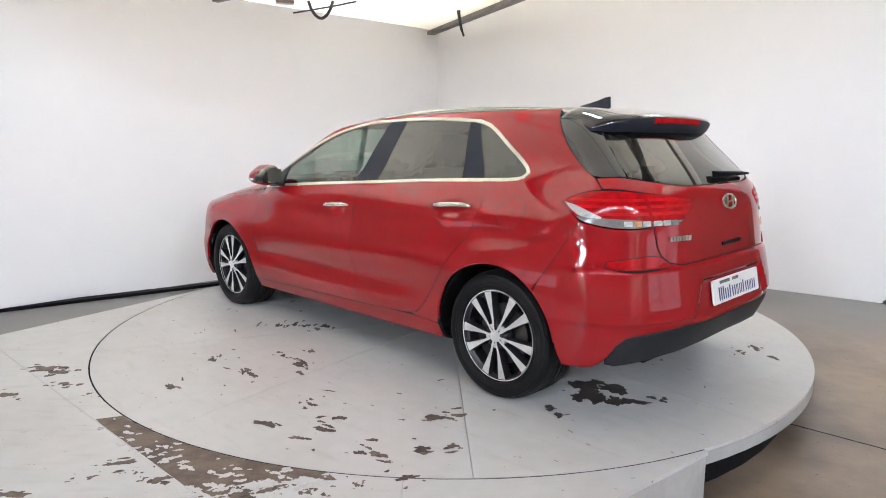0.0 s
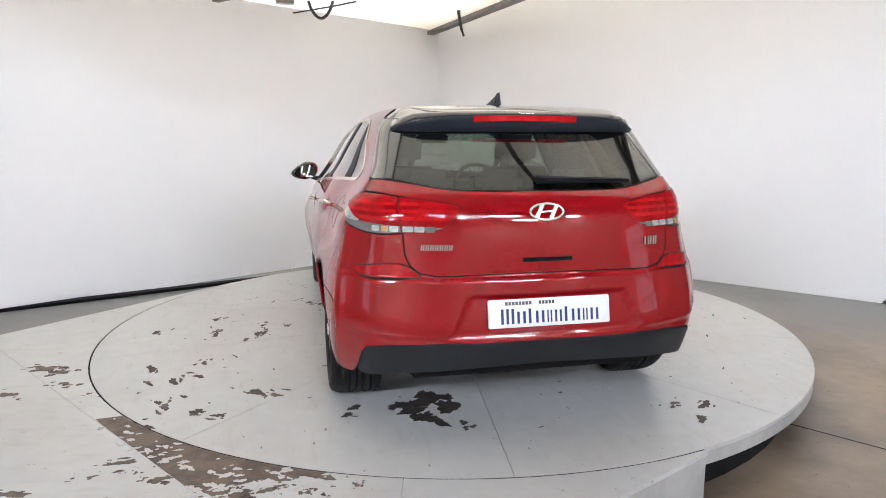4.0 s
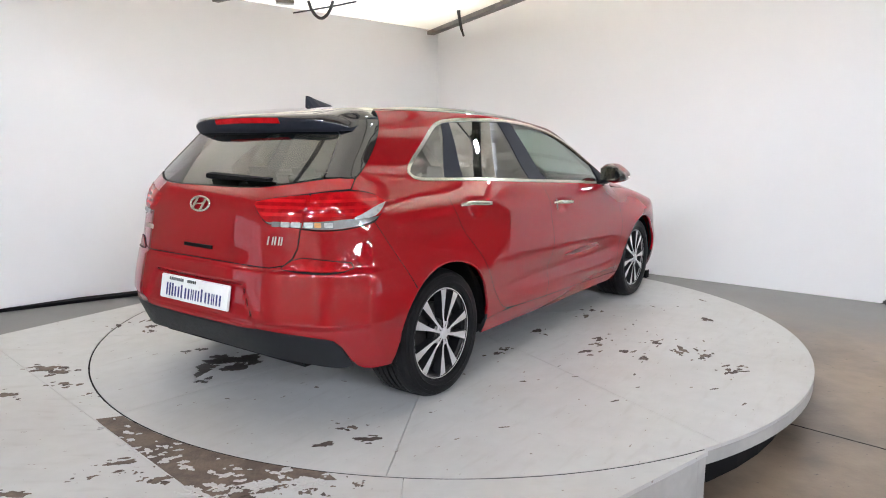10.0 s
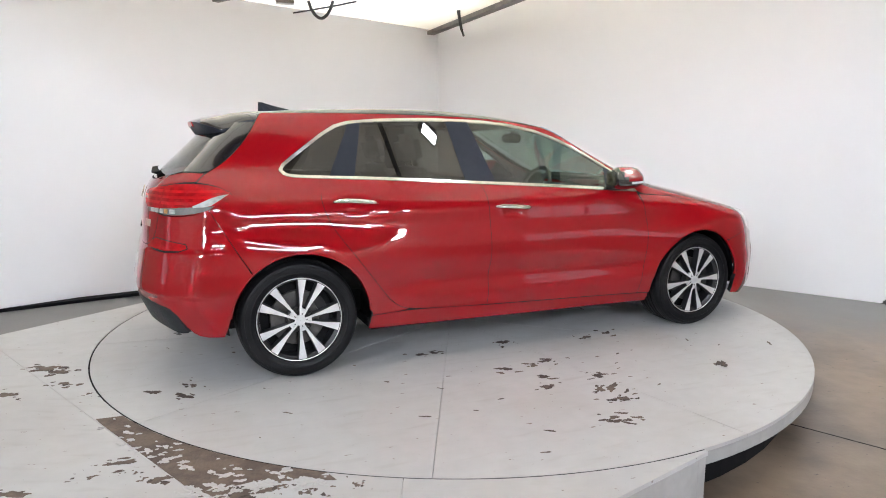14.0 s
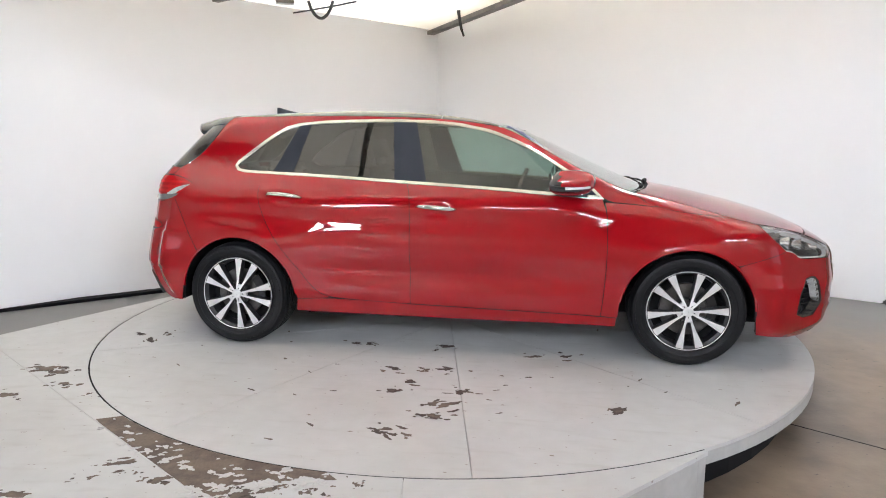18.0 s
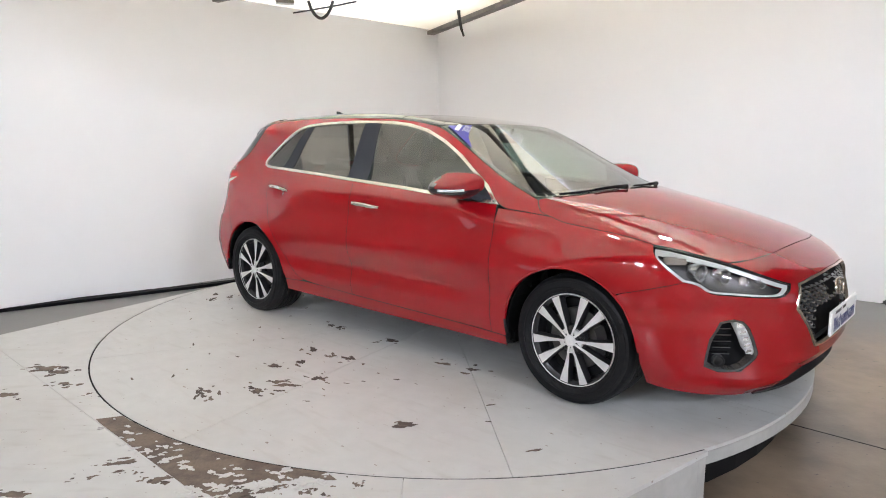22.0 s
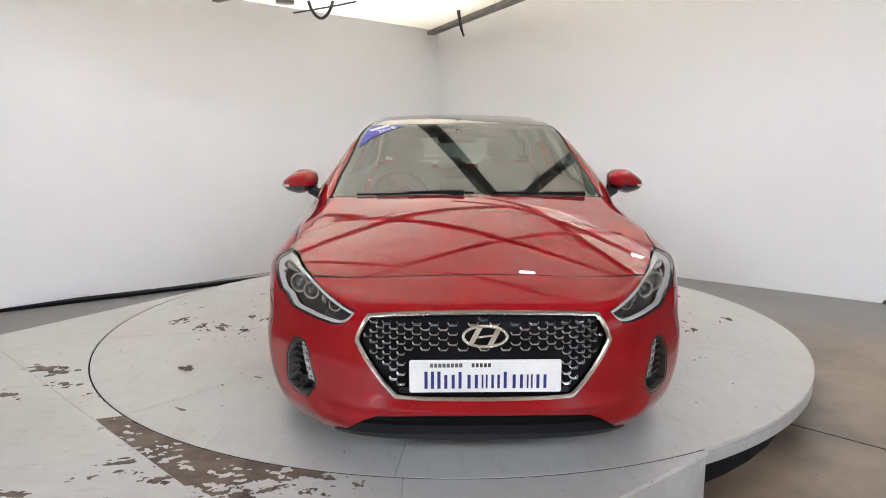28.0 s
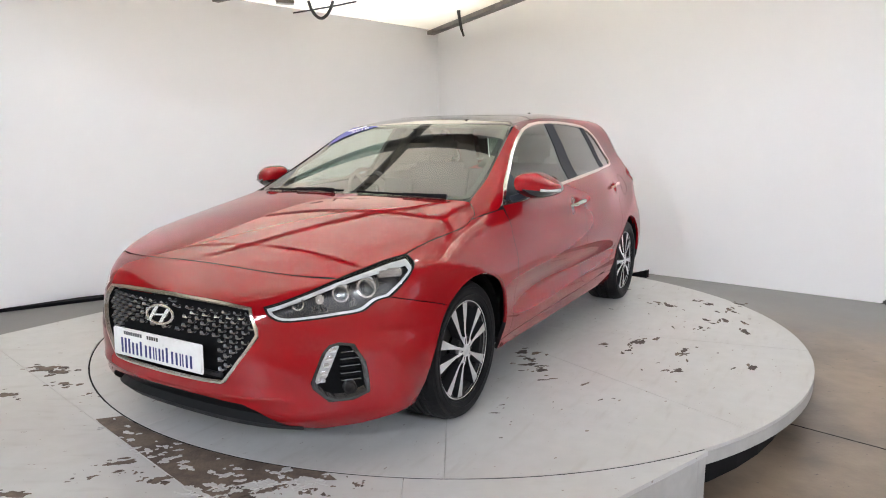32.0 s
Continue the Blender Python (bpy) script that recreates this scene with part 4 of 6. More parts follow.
refl = [B(0.575, 0.758), B(0.66, 0.755), B(0.755, 0.735), B(0.765, 0.712), B(0.74, 0.692), B(0.53, 0.698), B(0.513, 0.712)]
dat = panel_data(refl, "B", 0.02, gap=0.003, depth=0.01, out=0.006, soft=1)
frm = panel_data(refl, "B", 0.02, gap=-0.001, depth=0.01, out=0.003, soft=1)
for mir in (False, True):
    a = place("rear_reflector", dat, LENS_DEEP, car, "red rear reflector", mir)
    place("reflector_frame", frm, DARK, a, "thin dark reflector frame", mir)

# tail lamps: dark red upper bands over clear strips
def band(P, z0, z1):
    Q = [np.array(p) for p in P]
    for sgn, c in ((1, z0), (-1, z1)):
        out = []
        for i in range(len(Q)):
            p, q = Q[i - 1], Q[i]
            dp, dq = sgn * (p[2] - c), sgn * (q[2] - c)
            if dp * dq < 0:
                out.append(p + (q - p) * dp / (dp - dq))
            if dq >= 0:
                out.append(q)
        Q = out
    return Q


def cut(P, c, sgn):
    """The part of a lamp above or below the line where its red ends, which climbs to the outer tip."""
    f = lambda p: sgn * (p[2] - c - 0.12 * max(0.0, p[0] + 1.86))
    out = []
    for i in range(len(P)):
        p, q = np.array(P[i - 1]), np.array(P[i])
        for a, b in zip(np.linspace(0, 1, 9)[:-1], np.linspace(0, 1, 9)[1:]):
            u, v = p + (q - p) * a, p + (q - p) * b
            if f(u) * f(v) < 0:
                out.append(u + (v - u) * f(u) / (f(u) - f(v)))
        if f(q) >= 0:
            out.append(q)
    return out


for nm, o, rise in (("tail_lamp", lamp_r_out, 0.909), ("tailgate_lamp", lamp_r_in, 0.906)):
    shell = panel_data(o, "B", 0.02, gap=0.0005, depth=0.02, out=-0.004, soft=1)
    red = panel_data(cut(o, rise, 1), "B", 0.02, gap=0.0018, depth=0.01, out=0.003, soft=1)
    lit = [panel_data(band(o, z0, z1), "B", 0.012, gap=0.007, depth=0.004, out=0.0045, soft=0) for z0, z1 in ((0.920, 0.948), (0.950, 0.976), (0.978, 1.004))]
    low = cut(o, rise - 0.003, -1)
    clear = panel_data(low, "B", 0.02, gap=0.0018, depth=0.01, out=0.002, soft=1)
    cells = [(0.593, 0.632, LED_WHITE), (0.632, 0.662, AMBER), (0.662, 0.700, LED_WHITE)] if nm == "tail_lamp" else [(0.455, 0.495, LENS_CLEAR), (0.495, 0.537, LED_WHITE), (0.537, 0.582, LED_WHITE)]
    white = []
    if nm == "tail_lamp":
        white = [S(-1.640, 0.978), S(-1.692, 0.945), S(-1.740, 0.918), B(0.742, 0.912), B(0.739, 0.921), S(-1.780, 0.936), S(-1.71, 0.966)]
        swoosh = panel_data(white, "B", 0.015, gap=0.001, depth=0.006, out=0.0055, soft=1)
    for mir in (False, True):
        s = -1 if mir else 1
        a = place(nm, shell, LENS_DEEP, car, "red and clear rear light", mir)
        place("red_lens", red, LENS_DEEP, a, "", mir)
        for bnd in lit:
            place("light_band", bnd, LENS_RED, a, "brighter red light band", mir)
        c = place("clear_lens", clear, LENS_CLEAR, a, "clear reversing strip", mir)
        if white:
            place("light_guide", swoosh, LED_WHITE, a, "white light guide along the lower edge", mir)
        for y0, y1, mt in cells:
            P = B((y0 + y1) / 2, 0.893)
            o2 = part("reflector_cell", box(bmesh.new(), 0, 0, 0, y1 - y0 - 0.002, 0.022, 0.006, bevel=0.002), mt, c)
            P2 = np.array([P])
            n = Vector(normals(P2)[0])
            n.y *= s
            xx = Vector((0, 0, 1)).cross(n).normalized()
            o2.matrix_basis = Matrix.Translation(Vector((P[0], s * P[1], P[2])) + n * 0.002) @ Matrix((xx, n.cross(xx), n)).transposed().to_4x4()


# spoiler over the rear screen
def loft(rows):
    bm = bmesh.new()
    rings = [[bm.verts.new(p) for p in r] for r in rows]
    n = len(rows[0])
    for a, b in zip(rings, rings[1:]):
        for k in range(n):
            bm.faces.new((a[k], a[(k + 1) % n], b[(k + 1) % n], b[k]))
    bm.faces.new(rings[0][::-1])
    bm.faces.new(rings[-1])
    return bm


rows = []
for k in range(-12, 13):
    y = 0.575 * k / 12
    e = abs(k / 12)
    fx, dz, crown = 0.05 * e ** 2 + 0.09 * e ** 6, -0.020 * e ** 2 - 0.035 * e ** 6, T(-1.43, abs(y))[2] - float(TOP(-1.43))
    prof = [(x, float(TOP(x)) + crown - q) for x, q in ((-1.435, 0.001), (-1.52, 0.0), (-1.60, 0.001), (-1.69, 0.006), (-1.74, 0.011), (-1.775, 0.016))]
    prof += [(x, z + dz * q) for x, z, q in ((-1.786, 1.353, 1), (-1.781, 1.338, 0.9), (-1.768, 1.310, 0.6), (-1.748, 1.280, 0.2), (-1.70, 1.274, 0.2), (-1.62, 1.310, 0.5), (-1.46, 1.350, 1))]
    rows.append([(x + (fx * ease(-x, 1.5, 1.75)), y, z) for x, z in prof])
spoiler = part("spoiler", loft(rows), [BLACK, PILLAR], tailgate, "gloss black roof spoiler", smooth=True)
for p in spoiler.data.polygons:
    p.material_index = 1 if p.normal.z < 0.25 else 0
rows = []
for k in range(-8, 9):
    y = 0.235 * k / 8
    fx, dz = 0.05 * (y / 0.585) ** 2, -0.02 * (y / 0.585) ** 2
    rows.append([(x + fx, y, z + dz) for x, z in ((-1.775, 1.348), (-1.789, 1.351), (-1.783, 1.327), (-1.767, 1.323))])
part("brake_light", loft(rows), LENS_RED, spoiler, "red high brake light", smooth=False)

# ---------------------------------------------------------------- wheels
def spoke(a):
    """One tapered spoke, from hub to rim, with a machined face; the wheel's axis is z."""
    bm = bmesh.new()
    rows = [(0.026, 0.0060, 0.006), (0.050, 0.0062, 0.004), (0.080, 0.0066, -0.002), (0.120, 0.0098, -0.004), (0.165, 0.0155, -0.005), (0.2175, 0.0225, -0.007)]
    rings = []
    for r, w, h in rows:
        rings.append([bm.verts.new(p) for p in ((r, -w, h), (r, w, h), (r, w * 1.2, h - 0.045), (r, -w * 1.2, h - 0.045))])
    for p, q in zip(rings, rings[1:]):
        for k in range(4):
            f = bm.faces.new((p[k], p[(k + 1) % 4], q[(k + 1) % 4], q[k]))
            f.material_index = 0 if k == 0 else 1
    bm.faces.new(rings[0][::-1])
    bm.faces.new(rings[-1])
    bmesh.ops.rotate(bm, verts=bm.verts, cent=(0, 0, 0), matrix=Matrix.Rotation(a, 3, "Z"))
    return bm


TYRE_R = 0.316


def make_wheel():
    w = new("wheel")
    w.parent = car
    tagged(w, "alloy wheel with ten machined spokes")
    prof = [(0.222, -0.01), (0.228, -0.002), (0.2285, 0.003), (0.233, 0.004), (0.234, 0.007), (0.250, 0.0125), (0.252, 0.0145), (0.256, 0.0145), (0.258, 0.0132), (0.275, 0.0135), (0.283, 0.0125), (0.2835, 0.0105), (0.297, 0.006), (0.308, -0.012), (0.3135, -0.03), (TYRE_R, -0.05)]
    groove = []
    for z in (-0.07, -0.105, -0.14, -0.175):
        groove += [(TYRE_R, z + 0.008), (TYRE_R - 0.007, z + 0.005), (TYRE_R - 0.007, z - 0.005), (TYRE_R, z - 0.008)]
    tyre = part("tyre", lathe(prof + groove + [(TYRE_R, -0.195), (0.308, -0.222), (0.28, -0.232), (0.222, -0.225)], 64), TYRE, w, "black low-profile tyre", smooth=False)
    bm = bmesh.new()
    for k in range(72):
        box(bm, 0, 0, 0, 0.006, 0.02, 0.03, Matrix.Rotation(2 * math.pi * k / 72, 4, "Z") @ Matrix.Translation((TYRE_R - 0.0035, 0, -0.054)) @ Matrix.Rotation(0.35, 4, "X"))
        for q, z in enumerate((-0.0875, -0.1225, -0.1575)):
            box(bm, 0, 0, 0, 0.005, 0.021, 0.016, Matrix.Rotation(2 * math.pi * (k + 0.33 * q) / 72, 4, "Z") @ Matrix.Translation((TYRE_R - 0.0015, 0, z)) @ Matrix.Rotation(0.3 * (q - 1), 4, "X"))
        box(bm, 0, 0, 0, 0.006, 0.02, 0.03, Matrix.Rotation(2 * math.pi * (k + 0.3) / 72, 4, "Z") @ Matrix.Translation((TYRE_R - 0.0035, 0, -0.193)) @ Matrix.Rotation(-0.35, 4, "X"))
    tagged(part("tread_block", bm, TREAD, w), kind="stuff")
    rim = part("rim", lathe([(0.212, -0.010), (0.2185, -0.004), (0.2225, -0.003), (0.2245, -0.010), (0.222, -0.02), (0.205, -0.03), (0.195, -0.12), (0.205, -0.22)], 64), [SATIN, ALLOY], w, "dark alloy rim with a bright machined lip", smooth=False)
    for p in rim.data.polygons:
        p.material_index = 0 if p.center.z > -0.016 and math.hypot(p.center.x, p.center.y) > 0.2175 else 1
        p.use_smooth = False
    for k in range(10):
        a = radians(36 * k + (3.5 if k % 2 else -3.5))
        part("spoke", spoke(a), [SATIN, ALLOY], w)
    part("hub", lathe([(0.002, 0.004), (0.036, 0.004), (0.040, 0.001), (0.043, -0.012), (0.070, -0.016), (0.074, -0.04)], 32), ALLOY, w, "dark recessed wheel centre", smooth=False)
    part("hub_cap", lathe([(0.001, 0.013), (0.020, 0.012), (0.022, 0.010), (0.025, 0.012), (0.0275, 0.011), (0.029, 0.007), (0.029, 0.0)], 28), SATIN, w, "plain round silver cap")
    for k in range(5):
        a, b = radians(72 * k + 54 - 13), radians(72 * k + 54 + 13)
        part("hub_web", prism([(0.028 * math.cos(a), 0.028 * math.sin(a)), (0.062 * math.cos(a), 0.062 * math.sin(a)), (0.062 * math.cos(b), 0.062 * math.sin(b)), (0.028 * math.cos(b), 0.028 * math.sin(b))], -0.03, 0.0025), SATIN, w)
    for k in range(5):
        a = radians(72 * k + 18)
        part("wheel_nut", lathe([(0.001, 0.002), (0.005, 0.001), (0.0085, -0.004), (0.0085, -0.02)], 8, m=Matrix.Translation((0.055 * math.cos(a), 0.055 * math.sin(a), 0.001))), IRON, w)
        bm = lathe([(0.0150, -0.03), (0.0150, -0.004), (0.0135, -0.003), (0.0118, -0.005), (0.0118, -0.014), (0.001, -0.014)], 14, m=Matrix.Translation((0.055 * math.cos(a), 0.055 * math.sin(a), 0.0)))
        part("nut_recess", bm, ALLOY, w)
    part("brake_disc", lathe([(0.06, -0.06), (0.145, -0.06), (0.147, -0.063), (0.147, -0.083), (0.06, -0.083)], 40), IRON, w, "grey iron brake disc")
    bm = prism([(q * math.cos(radians(a)), q * math.sin(radians(a))) for q, angles in ((0.162, range(-28, 29, 7)), (0.110, range(28, -29, -7))) for a in angles], -0.10, -0.050)
    part("brake_caliper", bm, LAMP_BEZEL, w, "grey brake caliper")
    valve = radians(-72)
    part("valve", tube([(0.196 * math.cos(valve), 0.196 * math.sin(valve), -0.04), (0.190 * math.cos(valve), 0.190 * math.sin(valve), -0.012)], 0.004), IRON, w)
    part("wheel_back", lathe([(0.001, -0.095), (0.198, -0.095), (0.2, -0.10)], 40), DARK, w)
    return w


first = make_wheel()
first.matrix_basis = Matrix.Translation((1.325, 0.849, TYRE_R)) @ Matrix.Rotation(radians(-90), 4, "X") @ Matrix.Rotation(radians(12), 4, "Z")
for x, y, spin in ((1.325, -0.849, 5), (-1.325, 0.849, 31), (-1.325, -0.849, 17)):
    copy_thing(first, Matrix.Translation((x, y, TYRE_R)) @ Matrix.Rotation(radians(-90 if y > 0 else 90), 4, "X") @ Matrix.Rotation(radians(spin), 4, "Z"))

# wheel housings and the underside
for cx, cz, r in (FA, RA):
    for s in (1, -1):
        bm = bmesh.new()
        n = 20
        a0, a1 = radians(-6), radians(186)
        ro = [[bm.verts.new((cx + (r + dr) * math.cos(a0 + (a1 - a0) * k / n), s * y, cz + (r + dr) * math.sin(a0 + (a1 - a0) * k / n))) for k in range(n + 1)] for y, dr in ((0.845, 0.004), (0.80, 0.02), (0.58, 0.02))]
        for p, q in zip(ro, ro[1:]):
            for k in range(n):
                bm.faces.new((p[k], p[k + 1], q[k + 1], q[k]))
        c = bm.verts.new((cx, s * 0.58, cz))
        for k in range(n):
            bm.faces.new((ro[2][k], ro[2][k + 1], c))
        part("wheel_housing", bm, DARK, car, "dark plastic wheel-arch liner")
bm = bmesh.new()
box(bm, 0, 0, 0.235, 1.86, 1.52, 0.09, bevel=0.02)
box(bm, 1.75, 0, 0.22, 0.62, 1.06, 0.07, bevel=0.02)
box(bm, -1.70, 0, 0.30, 0.50, 1.10, 0.10, bevel=0.02)
box(bm, 1.3, 0, 0.26, 0.9, 1.1, 0.08, bevel=0.02)
box(bm, -1.3, 0, 0.26, 0.9, 1.1, 0.08, bevel=0.02)
part("underbody", bm, DARK, car, "dark underbody trays")
part("exhaust_pipe", tube([(-0.4, -0.25, 0.20), (-1.2, -0.35, 0.21), (-1.60, -0.50, 0.26), (-1.72, -0.52, 0.27)], 0.028), IRON, car, "dull steel exhaust pipe", smooth=True)

# ---------------------------------------------------------------- fittings of the car
def on_skin(P, out):
    P = np.array([P], float)
    return Vector((P + normals(P) * out)[0])


def frame_on(P, out=0.0, upward=(0, 0, 1)):
    """A pose on the skin: z along its normal, y upwards."""
    P = np.array([P], float)
    n = Vector(normals(P)[0])
    x = Vector(upward).cross(n).normalized()
    y = n.cross(x)
    m = Matrix((x, y, n)).transposed().to_4x4()
    return Matrix.Translation(Vector(P[0]) + n * out) @ m


def flip_y(bm):
    bmesh.ops.scale(bm, vec=(1, -1, 1), verts=bm.verts)
    return bm


def oval(rx, ry, tx, depth, n=40):
    """An oval ring, tx wide, in the xy plane."""
    bm = bmesh.new()
    rows = []
    for k in range(n):
        c, s = math.cos(2 * math.pi * k / n), math.sin(2 * math.pi * k / n)
        rows.append([bm.verts.new(p) for p in ((rx * c, ry * s, 0), (rx * c, ry * s, depth * 0.7), ((rx - tx / 2) * c, (ry - tx / 2) * s, depth), ((rx - tx) * c, (ry - tx) * s, depth * 0.7), ((rx - tx) * c, (ry - tx) * s, 0))])
    for k in range(n):
        a, b = rows[k], rows[(k + 1) % n]
        for j in range(4):
            bm.faces.new((a[j], a[j + 1], b[j + 1], b[j]))
    return bm


def badge(where, rx, ry, parent, label):
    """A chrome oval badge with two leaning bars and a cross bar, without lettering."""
    m = frame_on(where, 0.004)
    b = part("badge", oval(rx, ry, rx * 0.13, 0.008), CHROME, parent, label, smooth=True)
    b.matrix_basis = m
    for x0 in (-0.42, 0.42):
        bm = prism([(rx * (x0 - 0.34), -ry * 0.72), (rx * (x0 - 0.10), -ry * 0.72), (rx * (x0 + 0.30), ry * 0.72), (rx * (x0 + 0.06), ry * 0.72)], 0, 0.007)
        part("badge_bar", bm, CHROME, b)
    part("badge_bar", prism([(-rx * 0.36, -ry * 0.16), (rx * 0.28, -ry * 0.02), (rx * 0.36, ry * 0.16), (-rx * 0.28, ry * 0.02)], 0, 0.006), CHROME, b)
    return b


badge(N(0, 0.576), 0.081, 0.040, grille, "chrome oval badge on the grille")
badge(B(0, 0.957), 0.075, 0.038, tailgate, "chrome oval badge on the tailgate")


def lettering(m, widths, h, mat, parent, name="letter_bar", gap=0.3, depth=0.003, slant=0.0, strokes=False):
    """A row of plain bars, one for each letter, centred on m."""
    total = sum(w for w, _ in widths) + gap * (len(widths) - 1)
    x = -total / 2
    for w, tall in widths:
        q = slant * h * tall
        cells = [(x + w * q, w * 0.2) for q in (0, 0.4, 0.8)] if strokes and w > 0.7 else [(x, w * 0.30), (x + w * 0.70, w * 0.30)] if strokes and w > 0.3 else [(x, w * (0.6 if strokes else 1))]
        for x0, w0 in cells:
            bm = prism([(x0 * h, 0), ((x0 + w0) * h, 0), ((x0 + w0) * h + q, h * tall), (x0 * h + q, h * tall)], 0, depth)
            o = part(name, bm, mat, parent)
            o.matrix_basis = m
        x += w + gap


def number_plate(m, parent, label):
    p = part("number_plate", box(bmesh.new(), 0, 0, 0.006, 0.522, 0.114, 0.012, bevel=0.004), PLATE, parent, label)
    p.matrix_basis = m
    wd = [(0.86, 0.95), (0.56, 0.76), (0.28, 0.92), (0.56, 0.76), (0.32, 0.76), (0.46, 0.76), (0.28, 0.92), (0.56, 0.76), (0.32, 0.76), (0.54, 0.76)]
    lettering(Matrix.Translation((0.0, -0.042, 0.0125)), wd, 0.064, NAVY, p, gap=0.20, depth=0.001, strokes=True)
    lettering(Matrix.Translation((-0.135, 0.033, 0.0125)), [(0.8, 1)] * 8, 0.014, INK, p, gap=0.22, depth=0.001)
    lettering(Matrix.Translation((-0.015, 0.033, 0.0125)), [(0.7, 1)] * 5, 0.014, IRON, p, gap=0.3, depth=0.001)
    return p


mp = frame_on(N(0, 0.445), 0.012)
number_plate(mp, grille, "white show plate with navy lettering bars")
mp = frame_on(B(0, 0.556), 0.004)
number_plate(mp, car, "white show plate with navy lettering bars")
lettering(frame_on(B(0.455, 0.812), 0.002), [(0.55, 1)] * 7, 0.022, NAME_METAL, tailgate, "name_letter", gap=0.30, depth=0.004, slant=0.15, strokes=True)
lettering(frame_on(B(-0.478, 0.806), 0.002), [(0.25, 1), (0.5, 1), (0.5, 1)], 0.036, NAME_METAL, tailgate, "name_letter", gap=0.35, depth=0.004, slant=0.15, strokes=True)
o = part("grab_recess", box(bmesh.new(), 0, 0, 0, 0.225, 0.032, 0.016, bevel=0.009), RUBBER, tailgate, "black tailgate release recess")
o.matrix_basis = frame_on(B(0, 0.768), -0.002)

# bright dashes of the grille, in staggered rows
bm = bmesh.new()
half_u = [(-0.019, 0.008, 0.002), (-0.0125, 0.0, 0.006), (0.0125, 0.0, 0.006), (0.019, 0.008, 0.002)]
rr = [[bm.verts.new(p) for p in ((x, y, z), (x, y + 0.0052, z - 0.003), (x, y + 0.001, z - 0.02))] for x, y, z in half_u]
for a, b in zip(rr, rr[1:]):
    for j in range(3):
        bm.faces.new((a[j], a[(j + 1) % 3], b[(j + 1) % 3], b[j]))
dash_me = bpy.data.meshes.new("grille_dash")
bmesh.ops.recalc_face_normals(bm, faces=bm.faces)
bm.to_mesh(dash_me)
bm.free()
dash_me.materials.append(DASH)
poly = flat(gin, "N")
poly = inset(poly, 0.014)
for row in range(16):
    z = 0.634 - 0.0187 * row
    for k in range(-9, 10):
        u = (k + (0.5 if row % 2 else 0)) * 0.5
        y = 0.158 * u / (1 + 0.09 * abs(u)) if u else 0.0
        if abs(y) > 0.46 or (abs(y) < 0.27 and z < 0.508) or (abs(y) < 0.086 and 0.538 < z < 0.614):
            continue
        P = N(y, z)
        if not within(flat([P], "N"), poly)[0]:
            continue
        o = new("grille_dash", dash_me)
        o.parent = grille
        s = 1 / (1 + 0.10 * abs(u))
        o.matrix_basis = frame_on(P, -0.022) @ Matrix.Diagonal((s, 1, 1, 1))
part("lower_slat", box(bmesh.new(), 0, 0, 0, 0.012, 0.60, 0.02, bevel=0.004), PLASTIC, grille).matrix_basis = Matrix.Translation((2.215, 0, 0.375))

# head lamps
bowl = panel_data(lamp_f, "N", 0.025, gap=0.004, depth=0.0, out=-0.055, soft=1)
cover = panel_data(lamp_f, "N", 0.025, gap=0.003, depth=0.05, out=-0.001, soft=1)
Q = rounded(flat(lamp_f, "N"), 1)
lens_in = lift(inset(resample(Q, 0.015), 0.0115), "N")
lens_rim = lift(inset(resample(Q, 0.015), 0.004), "N")
brow = panel_data(lens_rim, "N", 0.02, holes=[lens_in], gap=0.0, depth=0.02, out=-0.014, soft=0)
EYES = [((1.885, 0.716, 0.688), 0.039), ((1.965, 0.655, 0.674), 0.034), ((2.085, 0.548, 0.647), 0.026)]
